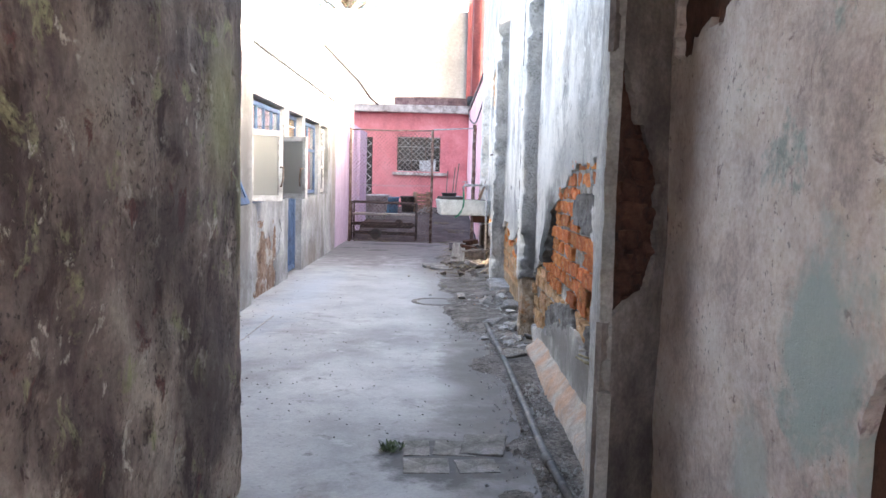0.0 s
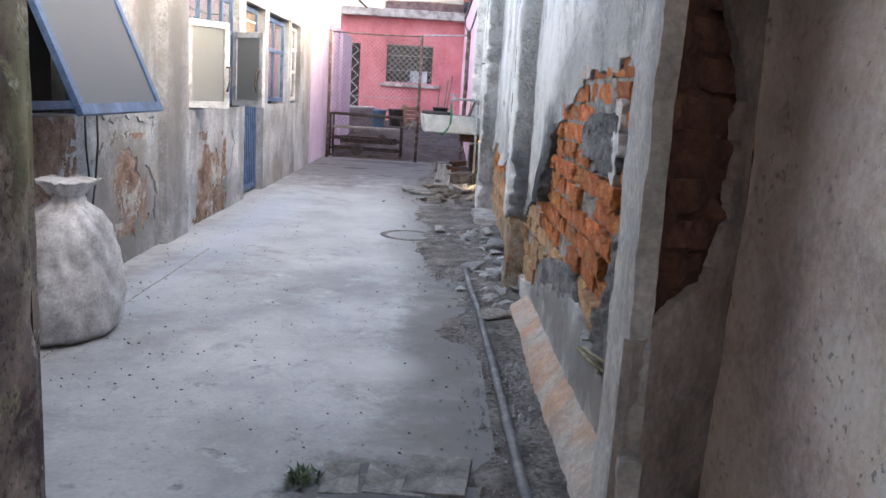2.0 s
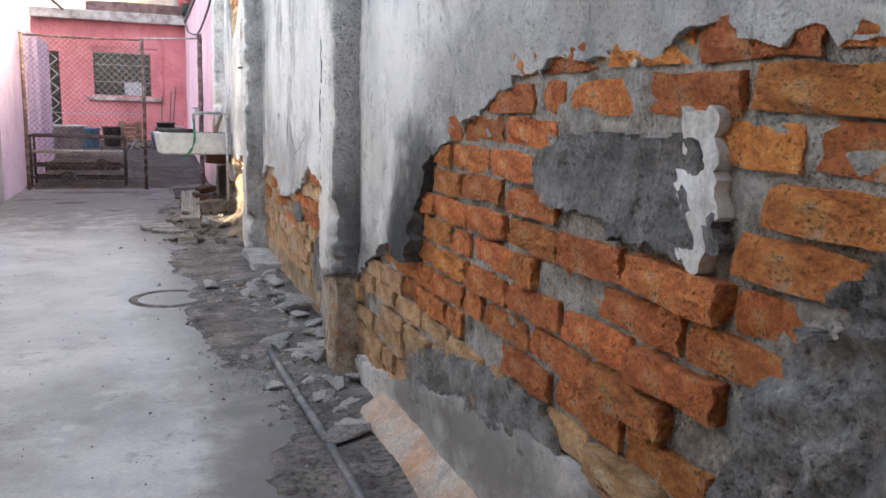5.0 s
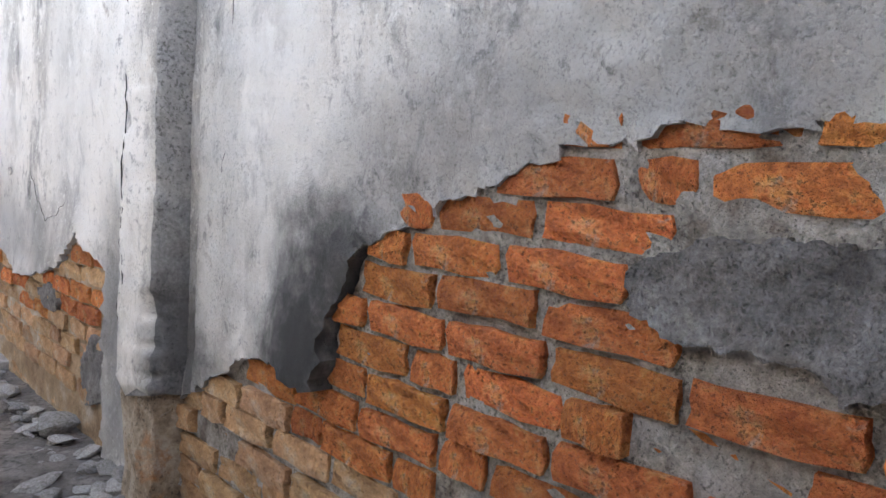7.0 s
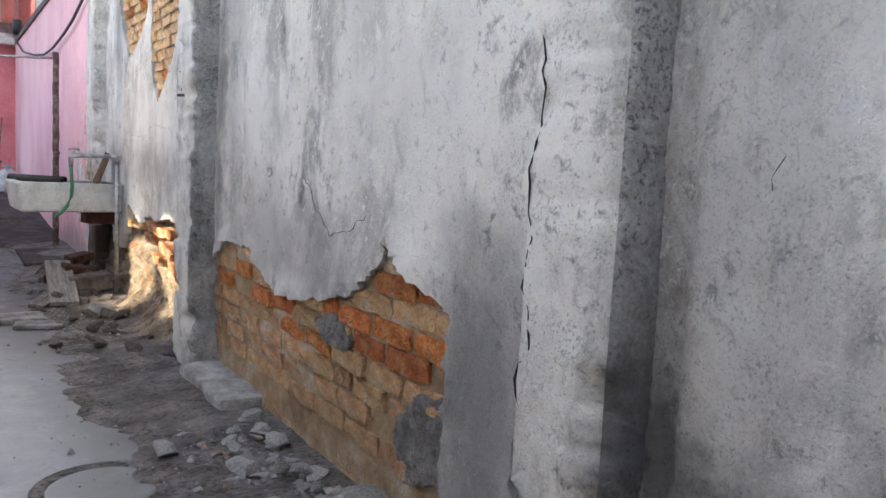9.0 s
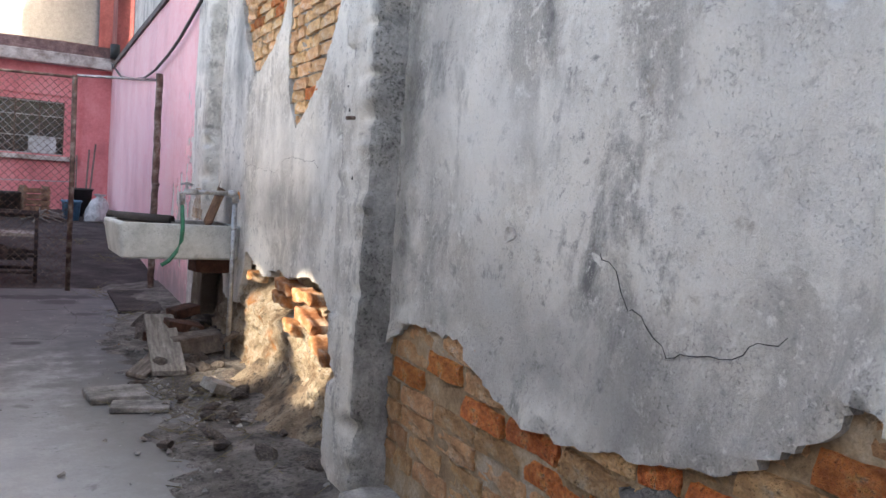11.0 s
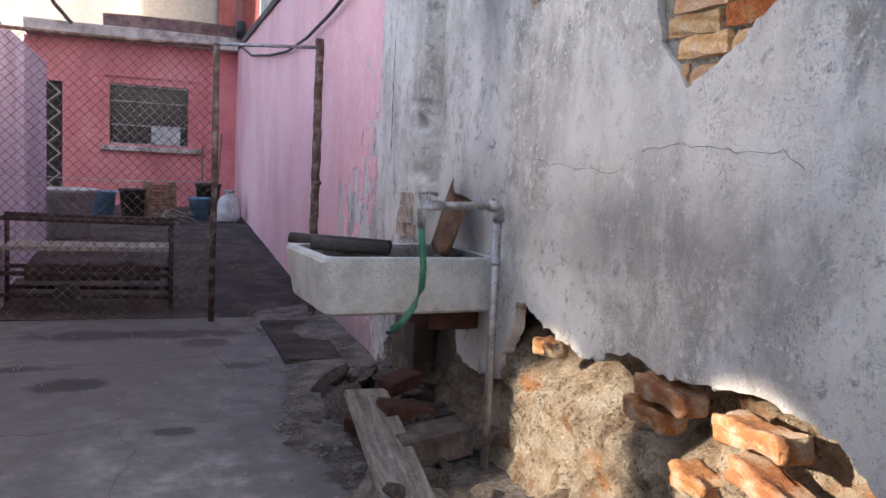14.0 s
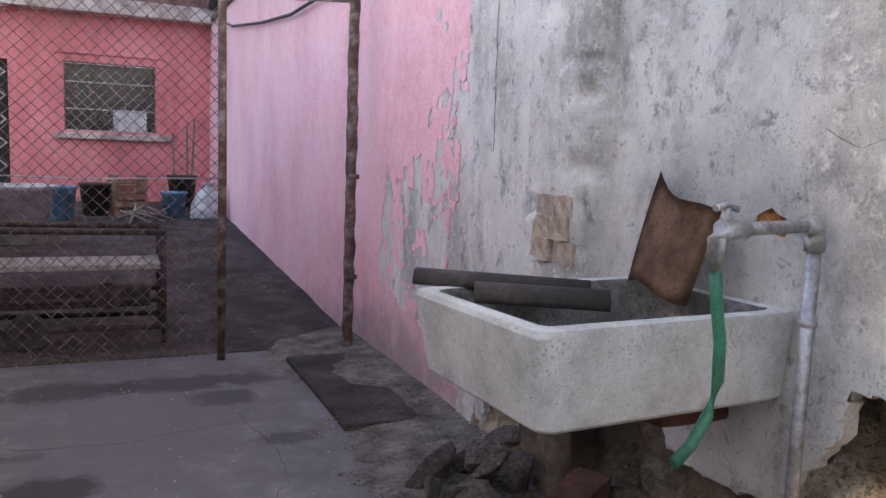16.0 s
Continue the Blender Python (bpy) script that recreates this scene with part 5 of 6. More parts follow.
# rusty cart behind the fence
cart = thing("metal_cart", "rusty steel cart frame with shelf and wheels", "cart")
cy = 16.85
for x in (-1.62, -0.32):
    for y in (cy, cy + 0.45):
        part("leg", tube([(x, y, ground_height(x, y) - 0.01), (x, y, 0.74)], 0.02), "cart_rust", cart)
for z in (0.74, 0.30, 0.12):
    part("rail", tube([(-1.64, cy, z + 0.02), (-0.3, cy, z)], 0.02), "cart_rust", cart)
    part("rail", tube([(-1.64, cy + 0.45, z + 0.02), (-0.3, cy + 0.45, z)], 0.02), "cart_rust", cart)
part("shelf", box((-1.6, cy + 0.01, 0.50), (-0.33, cy + 0.44, 0.535), bevel=0.004), "plank", cart, "grey board shelf")
part("axle_beam", box((-1.45, cy + 0.1, 0.24), (-0.4, cy + 0.3, 0.36), bevel=0.01), "cart_rust", cart)
for x, z, r in ((-1.12, 0.13, 0.11), (-0.66, 0.34, 0.085)):
    bm = tube([(x, cy - 0.05, z), (x, cy + 0.02, z)], r, sides=20)
    wh = part("wheel", bm, "tank" if r > 0.1 else "cart_rust", cart, "small rubber wheel")
    part("hub", tube([(x, cy - 0.062, z), (x, cy + 0.0, z)], r * 0.4, sides=12), "cart_rust", wh)

# ---- clutter by the house ----
def bucket(name, x, y, r, h, mat, label):
    b = thing(name, label, "bucket")
    b.location = (x, y, ground_height(x, y) - 0.005)
    bm = bmesh.new()
    ring = lambda rr, z: [(rr * math.cos(k * math.tau / 24), rr * math.sin(k * math.tau / 24), z) for k in range(24)]
    vr = loft([ring(r * 0.8, 0), ring(r, h), ring(r * 1.06, h), ring(r * 1.06, h - 0.03), ring(r * 0.96, h - 0.03), ring(r * 0.77, 0.02)], bm)
    bm.faces.new(vr[0][::-1])
    bm.faces.new(vr[-1])
    bmesh.ops.recalc_face_normals(bm, faces=bm.faces[:])
    part("tub", bm, mat, b)
    part("rim", tube([(r * 1.07 * math.cos(k * math.tau / 24), r * 1.07 * math.sin(k * math.tau / 24), h) for k in range(25)], 0.012, sides=6), mat, b)


bucket("wash_tub", -1.52, 20.88, 0.37, 0.6, "white_paint", "pale dented wash tub on the dirt")
bucket("bucket", -1.16, 22.5, 0.19, 0.42, "cloth_blue", "small blue plastic bucket on the ground")
bucket("bucket", 0.22, 22.7, 0.16, 0.34, "cloth_blue", "blue paint bucket among the clutter")
bucket("bucket", -0.75, 22.9, 0.2, 0.42, "tank", "black plastic bucket beside the crate")
bucket("bucket", 0.4, 23.5, 0.2, 0.5, "tank", "black plastic bucket behind the sack")
crate = thing("wooden_crate", "broken wooden crate with loose slats", "crate")
crate.matrix_world = pose(-0.55, 22.75, ground_height(-0.55, 22.75), 0, 0, 14)
for k in range(5):
    part("slat", box((-0.02, -0.2, 0.04 + 0.1 * k), (0.4, -0.18, 0.11 + 0.1 * k)), "cardboard", crate)
    part("slat", box((-0.02, 0.2, 0.04 + 0.1 * k), (0.4, 0.22, 0.11 + 0.1 * k)), "cardboard", crate)
for x in (0, 0.36):
    part("post", box((x, -0.18, 0), (x + 0.03, 0.2, 0.56)), "cardboard", crate)
random.seed(4)
for k in range(9):
    x, y = -0.15 + random.uniform(-0.25, 0.25), 22.45 + random.uniform(-0.2, 0.2)
    a = random.uniform(0, 6.28)
    dx, dy = 0.22 * math.cos(a), 0.22 * math.sin(a)
    zz = ground_height(x, y)
    st = obj("stick", tube([(x - dx, y - dy, zz + 0.01), (x, y, zz + 0.09), (x + dx, y + dy, zz + 0.12 + 0.12 * random.random())], 0.014, sides=6), "plank")
    tagged(st, "bleached dry stick on the clutter heap", "stick", "sticks")


def sack(name, x, y, rx, ry, h, mat, label, seed, z=0.0):
    """A slumped filled sack with a gathered neck."""
    bm = bmesh.new()
    prof = [(0.86, 0.0), (1.02, 0.05), (1.04, 0.2), (0.95, 0.4), (0.86, 0.55), (0.76, 0.68), (0.58, 0.79), (0.3, 0.86), (0.24, 0.9), (0.5, 1.0)]
    vr = []
    fine_ = [(a[0] + (b[0] - a[0]) * q / 5, a[1] + (b[1] - a[1]) * q / 5) for a, b in zip(prof, prof[1:]) for q in range(5)] + [prof[-1]]
    for f_, t in fine_:
        ring = []
        for k in range(72):
            a = k * math.tau / 72
            ca, sa = math.cos(a), math.sin(a)
            crease = 1 - abs(fnoise(ca * 1.6 + t * 2.2, sa * 1.6 - t * 1.2, 1.7, seed)) * 2
            w = f_ * (1 + 0.09 * fnoise(ca * 2 + seed, sa * 2 + t * 4, 1.2) + 0.03 * crease * min(1, t * 4) + 0.018 * fnoise(ca * 5, sa * 5 + t * 6, 1.5, seed) + 0.025 * math.sin(8 * a + 5 * t + 4 * fnoise(ca, sa + t, 1.2, seed)) * min(1, t * 3))
            w += 0.06 * math.sin(11 * a + 3 * fnoise(a, t, 1.0, 2)) * max(0, t - 0.68)
            ring.append((x + rx * w * math.cos(a) + 0.05 * t, y + ry * w * math.sin(a), z + h * t + 0.02 * fnoise(a, t, 2.0, seed) * (t > 0.01)))
        vr.append(ring)
    v2 = loft(vr, bm)
    bm.faces.new(v2[0][::-1])
    bm.faces.new(v2[-1])
    bmesh.ops.recalc_face_normals(bm, faces=bm.faces[:])
    return tagged(obj(name, bm, mat), label, "sack")


sack("sack", -1.39, 5.86, 0.25, 0.32, 0.72, "sack", "full white woven sack slumped against the wall", 2.0)
sack("sack", 0.62, 22.6, 0.2, 0.2, 0.5, "sack", "crumpled white plastic sack near the pink wall", 5.0, ground_height(0.62, 22.6) - 0.01)
for k, (x, dx) in enumerate(((0.3, 0.05), (0.45, 0.12), (0.5, 0.18))):
    b = obj("broom_handle", tube([(x, 23.3, ground_height(x, 23.3)), (x + dx, 24.5, 1.5 + 0.12 * k)], 0.016, sides=7), "wood")
    tagged(b, "worn wooden broom handle leaning on the house", "stick", "leaning handles")

# ---- cables ----
c = obj("cable", tube([(0.88, 13.9, 3.05), (0.89, 14.6, 2.8), (0.88, 15.7, 2.61), (0.87, 16.4, 2.53), (0.87, 17.4, 2.48), (0.88, 18.6, 2.5), (0.88, 20.0, 2.62), (0.88, 22.0, 2.85), (0.9, 24.2, 3.3)], 0.016, sides=6), "tank")
tagged(c, "black cable slung along the pink wall", "cable")
c = obj("cable", tube([(-2.9, 21.5, 4.6), (-2.44, 22, 4.14), (-2.05, 22, 3.75), (-1.85, 23, 3.45), (-1.75, 24.4, 3.4)], 0.03, sides=6), "plank")
tagged(c, "bent grey pole rising from the roof", "pole")

# ---- floor details: pipe, tiles, ring, plank, rubble ----
pp = [(0.70, 3.9), (0.665, 4.5), (0.655, 5.2), (0.64, 6.0), (0.625, 6.6), (0.60, 7.1), (0.585, 7.55)]
gp = thing("drain_pipe", "thin grey pipe lying along the wall foot", "pipe")
part("tube", tube([(x, y, 0.026) for x, y in pp], 0.019), "dark_pipe", gp)
part("coupling", tube([(0.675, 4.32, 0.022), (0.668, 4.42, 0.022)], 0.025), "dark_pipe", gp)
for x, y, w, d, r in ((0.09, 4.55, 0.12, 0.2, 3), (0.27, 4.56, 0.2, 0.2, -4), (0.14, 4.33, 0.2, 0.18, 2), (0.36, 4.34, 0.18, 0.16, 8)):
    t_ = rough_up(box((-w / 2, -d / 2, -0.01), (w / 2, d / 2, 0.004), bevel=0.004), 0.006, 9.0, 3)
    ob = obj("floor_tile", t_, "dirty_tile")
    ob.matrix_world = pose(x, y, 0.0, 0, 0, r)
    tagged(ob, "loose grey cement tile set in the floor", "tile", "loose tiles")
ob = obj("floor_tile", rough_up(box((-0.1, -0.11, 0), (0.1, 0.11, 0.02), bevel=0.006), 0.005, 9.0, 3), "dirty_tile")
ob.matrix_world = pose(0.4, 4.58, 0.0, 5, -3, -8)
tagged(ob, "broken cement tile lying loose on the dirt", "tile", "loose tiles")
bm = bmesh.new()
rg = lambda rr, z: [(0.15 + rr * math.cos(k * math.tau / 40), 8.95 + rr * math.sin(k * math.tau / 40), z) for k in range(40)]
loft([rg(0.26, -0.01), rg(0.25, 0.003), rg(0.2, 0.003), rg(0.19, -0.01)], bm)
cover = thing("manhole_cover", "round cement drain cover flush with the floor", "drain cover")
part("ring", bm, "dirt", cover)
bm = bmesh.new()
vr = loft([rg(0.19, -0.01), rg(0.188, 0.003)], bm)
bm.faces.new(vr[-1])
part("lid", bm, "concrete", cover)
bm = rough_up(box((-0.1, 0, 0), (0.1, 0.95, 0.035), bevel=0.004), 0.003, 6.0, 3)
ob = obj("plank", bm, "plank")
ob.matrix_world = pose(0.43, 12.45, 0.03, 12, 0, -3)
tagged(ob, "grey weathered plank leaning on the rubble heap", "plank")
bm = rough_up(box((-0.16, -0.13, 0), (0.16, 0.13, 0.04), bevel=0.01), 0.008, 7.0, 2)
ob = obj("cement_slab", bm, "dirty_tile")
ob.matrix_world = pose(0.1, 12.12, 0.0, 0, 0, 6)
tagged(ob, "thin broken cement slab lying on the floor", "slab")
bm = rough_up(box((0.35, 14.9, 0), (0.75, 16.2, 0.03), bevel=0.008), 0.01, 3.0, 3)
tagged(obj("cement_slab", bm, "yard_dirt"), "low dirty cement slab before the gate", "slab")

bm = bmesh.new()
bank = []
for k in range(90):
    y = 10.55 + 2.2 * k / 89
    full = min(1.0, (k + 1) / 25, (90 - k) / 25)
    bank.append([bm.verts.new((0.98 - 0.5 * q * (0.75 + 0.4 * fnoise(y, 0, 2.0, 4)), y, -0.03 + full * 0.25 * (1 - q) ** 1.5 + 0.03 * (1 - q) * fnoise(q * 0.5, y, 7.0, 2) + 0.015 * fnoise(q * 0.5, y, 20.0, 2))) for q in [i / 14 for i in range(15)]])
for a, b in zip(bank, bank[1:]):
    for k in range(14):
        bm.faces.new((a[k], a[k + 1], b[k + 1], b[k])).smooth = True
bmesh.ops.recalc_face_normals(bm, faces=bm.faces[:])
setting("ground_bank", "brown sandy bank of crumbled adobe along the wall foot", bm, "sandy", "ground")
for nm, lab, cat, mat, size, place in (
        ("masonry_block", "dark rectangular cement block under the sink", "block", "dark_rubble", (0.34, 0.17, 0.13), (0.68, 12.98, 0.06, 4, -6, 8)),
        ("wood_slat", "narrow grey wooden slat among the rubble", "plank", "wood", (0.07, 0.6, 0.025), (0.5, 12.85, 0.08, 10, 8, 20)),
        ("broken_plank", "dark weathered board end in the rubble heap", "plank", "wood", (0.12, 0.5, 0.03), (0.36, 12.72, 0.05, 9, 8, -28)),
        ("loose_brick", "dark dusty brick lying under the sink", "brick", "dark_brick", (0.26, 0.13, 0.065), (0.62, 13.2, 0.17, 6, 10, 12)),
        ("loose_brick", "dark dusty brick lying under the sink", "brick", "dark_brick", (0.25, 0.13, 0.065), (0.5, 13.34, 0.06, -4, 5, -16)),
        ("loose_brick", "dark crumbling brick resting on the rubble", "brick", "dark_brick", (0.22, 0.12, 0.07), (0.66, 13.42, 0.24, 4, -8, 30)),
        ("cement_slab", "thin broken cement slab lying on the floor", "slab", "dirty_tile", (0.3, 0.16, 0.03), (0.2, 11.85, 0.004, 0, 0, -12)),
        ("plaster_chunk", "pale fallen plaster chunk near the sink", "stone", "rubble", (0.2, 0.12, 0.06), (0.62, 11.95, 0.05, 14, 20, 35))):
    w_, d_, h_ = (c / 2 for c in size)
    ob = obj(nm, rough_up(box((-w_, -d_, 0), (w_, d_, h_ * 2), bevel=0.008), 0.006, 9.0, 3), mat)
    ob.matrix_world = pose(*place)
    tagged(ob, lab, cat)


def stone_mesh(seed, flat):
    bm = bmesh.new()
    bmesh.ops.create_icosphere(bm, subdivisions=2, radius=1.0)
    random.seed(seed)
    planes = [(Vector((random.gauss(0, 1), random.gauss(0, 1), random.gauss(0, 1))).normalized(), random.uniform(0.3, 0.75)) for _ in range(12)]
    for v in bm.verts:
        for nrm, dd in planes:
            k = v.co.dot(nrm)
            if k > dd:
                v.co -= nrm * (k - dd)
        v.co += v.co.normalized() * 0.05 * noise.noise(v.co * 2.5 + Vector((seed, 0, 0)))
        v.co.z *= flat
    me = bpy.data.meshes.new("stone")
    bm.to_mesh(me)
    bm.free()
    return me


STONES = [stone_mesh(k + 1, 0.75 if k % 2 else 0.42) for k in range(8)]
for me in STONES:
    me.materials.append(M["rubble"])
BROWN = [me.copy() for me in STONES[:4]]
for me in BROWN:
    me.materials.clear()
    me.materials.append(M["dark_rubble"])


def stone(x, y, s, label, z=None, pool=STONES, name="rubble_stone", tilt=25):
    me = random.choice(pool)
    ob = new(name, me)
    sc = (s * random.uniform(0.8, 1.3), s * random.uniform(0.7, 1.1), s * random.uniform(0.6, 0.9))
    m = pose(0, 0, 0, random.uniform(-tilt, tilt), random.uniform(-tilt, tilt), random.uniform(0, 360)) @ Matrix.Diagonal((*sc, 1))
    low = min((m @ v.co).z for v in me.vertices)
    ob.matrix_world = Matrix.Translation((x, y, (0.0 if z is None else z) - low - 0.006)) @ m
    return tagged(ob, label, "stone", "rubble")


random.seed(11)
for x, y, s in ((0.70, 6.44, 0.13), (0.83, 6.55, 0.08), (0.80, 6.74, 0.1), (0.74, 6.68, 0.06)):
    stone(x, y, s, "flat chunk of fallen grey plaster by the wall", z=0.0, tilt=8)
for k in range(190):
    y = random.choice((random.uniform(6.7, 10.6), random.uniform(7.3, 9.6)))
    x = 0.92 - abs(random.gauss(0, 0.16)) - (0.02 if y < 8 else 0.05)
    stone(x, y, random.uniform(0.02, 0.085) * (1.5 if 7.4 < y < 9.2 and k % 6 == 0 else 1), "broken grey plaster lump in the rubble strip", z=0.0 + 0.05 * random.random() * (x > 0.75), tilt=18)
for k in range(80):
    y = random.uniform(10.6, 13.9)
    x = 0.86 - abs(random.gauss(0, 0.25))
    stone(x, y, random.uniform(0.03, 0.09), "dusty brown rubble lump below the sink", z=0.02 * random.random(), pool=BROWN)
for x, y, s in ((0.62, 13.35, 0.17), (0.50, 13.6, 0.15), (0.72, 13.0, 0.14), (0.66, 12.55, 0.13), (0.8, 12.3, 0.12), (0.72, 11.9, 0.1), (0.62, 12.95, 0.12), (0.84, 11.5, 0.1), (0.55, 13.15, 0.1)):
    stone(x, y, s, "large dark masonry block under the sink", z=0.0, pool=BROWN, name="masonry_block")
for y, z, s, r in ((11.71, 0.695, 0.135, 5), (11.78, 0.615, 0.12, 4), (11.34, 0.69, 0.15, -3), (11.27, 0.575, 0.17, 14), (11.06, 0.47, 0.13, 20), (11.55, 0.49, 0.1, 8), (12.45, 0.66, 0.06, 0)):
    s *= 0.72
    bm = rough_up(box((-0.06, -s, -0.035), (0.06, s, 0.035), bevel=0.02), 0.02, 9.0 + s * 20, 4)
    for f in bm.faces:
        f.smooth = True
    b = part("loose_brick", bm, "loose_brick", wall_right, "rounded loose orange brick")
    b.matrix_world = pose(0.94, y, z, r, 0, 3)

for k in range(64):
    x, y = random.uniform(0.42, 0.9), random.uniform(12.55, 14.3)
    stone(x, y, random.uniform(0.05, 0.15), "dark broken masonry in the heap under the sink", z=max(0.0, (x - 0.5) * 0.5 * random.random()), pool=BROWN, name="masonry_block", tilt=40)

verts_, faces_ = [], []
for k in range(900):
    y = 6.7 + 7.6 * random.random()
    x = 0.93 - abs(random.gauss(0, 0.2 if y < 10.4 else 0.3))
    me = random.choice(STONES)
    sz = random.uniform(0.008, 0.03)
    m = Matrix.Translation((x, y, 0.012 + 0.05 * max(0, x - 0.5))) @ pose(0, 0, 0, random.uniform(-30, 30), random.uniform(-30, 30), random.uniform(0, 360)) @ Matrix.Diagonal((sz * 1.2, sz, sz * 0.8, 1))
    base_ = len(verts_)
    verts_ += [tuple(m @ v.co) for v in me.vertices]
    faces_ += [tuple(base_ + i for i in f.vertices) for f in me.polygons]
me = bpy.data.meshes.new("rubble_bits")
me.from_pydata(verts_, [], faces_)
me.materials.append(M["rubble_bits"])
tagged(new("rubble_bits", me), "small broken plaster and brick bits by the wall", "rubble", kind="stuff")


def crack(points, r, wobble, seed):
    """A thin dark crack along a line in the plaster."""
    pts = []
    for a, b in zip(points, points[1:]):
        for k in range(14):
            q = Vector(a).lerp(Vector(b), k / 14)
            pts.append(q + Vector((0, wobble * fnoise(q.y * 3 + q.z * 3, seed, 2.0), wobble * fnoise(q.y * 3 + q.z * 3, seed + 4, 2.0))))
    part("crack", tube(pts, [r * (0.35 + 0.65 * abs(math.sin(i * 0.9 + seed))) for i in range(len(pts))], sides=5), "dark", wall_right)


crack([(0.803, 7.37, 2.9), (0.803, 7.385, 2.2), (0.803, 7.36, 1.6), (0.803, 7.385, 1.1), (0.803, 7.375, 0.65)], 0.0034, 0.05, 1.0)
crack([(0.916, 12.9, 1.38), (0.916, 12.2, 1.33), (0.916, 11.7, 1.42), (0.916, 11.2, 1.36)], 0.0009, 0.05, 3.0)
crack([(0.916, 14.6, 2.3), (0.916, 14.62, 1.8), (0.916, 14.6, 1.3)], 0.0018, 0.02, 5.0)
crack([(0.916, 10.95, 1.75), (0.916, 10.9, 1.2), (0.916, 10.85, 0.8)], 0.001, 0.04, 6.0)
crack([(0.916, 9.0, 1.15), (0.916, 8.75, 0.95), (0.916, 8.4, 1.05)], 0.0015, 0.04, 7.0)
crack([(0.896, 6.8, 1.9), (0.896, 6.78, 1.5), (0.896, 6.82, 1.2)], 0.0013, 0.03, 8.0)
sheet("chip", 9.38, 9.48, 1.12, 1.22, 0.009, lambda u, v: 0.025 - math.hypot(u - 9.43, v - 1.17) + 0.014 * fnoise(u, v, 20.0), lambda u, v: 0.002 + 0.003 * fnoise(u, v, 26.0),
      lambda u, v, d: (0.915 - d, u, v), "white_splash", wall_right)
bm = None
for a, b in (((-1.3, 4.6), (-1.28, 7.9)),):
    pts = [(a[0] + (b[0] - a[0]) * k / 30 + 0.006 * fnoise(k, 0, 0.4, a[0]), a[1] + (b[1] - a[1]) * k / 30, 0.0005) for k in range(31)]
    bm = tube(pts, 0.004, bm, sides=5)
part("joint", bm, "mortar", floor)

for pts in (((-1.5, 13.9), (-1.0, 13.75), (-0.6, 13.95), (-0.2, 13.8)), ((-0.7, 12.6), (-0.55, 13.3), (-0.62, 13.9)), ((-0.2, 13.8), (0.0, 14.6), (-0.1, 15.5)), ((-1.3, 15.2), (-0.7, 15.05), (-0.1, 15.2))):
    line = []
    for a, b in zip(pts, pts[1:]):
        for k in range(16):
            x, y = a[0] + (b[0] - a[0]) * k / 16, a[1] + (b[1] - a[1]) * k / 16
            line.append((x + 0.05 * fnoise(x, y, 3.0, 1.0), y + 0.05 * fnoise(x, y, 3.0, 6.0), 0.0002))
    part("crack", tube(line, [0.0006 + 0.002 * abs(fnoise(k, 0, 0.35, pts[0][1])) for k in range(len(line))], sides=5), "litter", floor)

# gravel and specks
bm = bmesh.new()
random.seed(5)
for k in range(15000):
    y = 3.6 + 11.5 * random.random()
    x = 0.96 - abs(random.gauss(0, 0.19 if y < 7 else 0.3))
    if x < 0.3 and random.random() < 0.5:
        continue
    s = random.uniform(0.003, 0.011) * (2.4 if random.random() < 0.1 else 1)
    z = 0.004 + 0.03 * max(0, x - 0.62)
    a = random.uniform(0, 6.28)
    p = [bm.verts.new((x + s * math.cos(a + q * 2.09) * random.uniform(0.7, 1.2), y + s * math.sin(a + q * 2.09), z)) for q in range(3)]
    top = bm.verts.new((x, y, z + s * random.uniform(0.6, 1.2)))
    for i in range(3):
        bm.faces.new((p[i], p[(i + 1) % 3], top))
for k in range(160):
    x, y = random.uniform(-1.6, 0.4), random.uniform(11.5, 16.4)
    sz, a = random.uniform(0.003, 0.008), random.uniform(0, 6.28)
    p = [bm.verts.new((x + sz * math.cos(a + q * 1.57) * random.uniform(0.7, 1.3), y + sz * math.sin(a + q * 1.57), -0.001)) for q in range(4)]
    top = bm.verts.new((x, y, sz * random.uniform(0.6, 1.1)))
    for i in range(4):
        bm.faces.new((p[i], p[(i + 1) % 4], top))
tagged(obj("gravel", bm, "rubble"), "fine gravel and plaster crumbs by the wall", "gravel", kind="stuff")
bm = bmesh.new()
for k in range(330):
    y = 4.6 + abs(random.gauss(0, 3.4))
    x = random.uniform(-1.6, 0.6) if k % 3 else random.uniform(-1.6, -0.7)
    a, l = random.uniform(0, 6.28), random.uniform(0.004, 0.01)
    d, w = Vector((math.cos(a), math.sin(a), 0)) * l, Vector((-math.sin(a), math.cos(a), 0)) * l * 0.3
    c_ = Vector((x, y, 0.003))
    q = [bm.verts.new(c_ + v) for v in (d, w, -d, -w)]
    t_ = bm.verts.new(c_ + Vector((0, 0, 0.006)))
    for i in range(4):
        bm.faces.new((q[i], q[(i + 1) % 4], t_))
tagged(obj("leaf_litter", bm, "litter"), "tiny dry leaf bits scattered on concrete", "litter", kind="stuff")
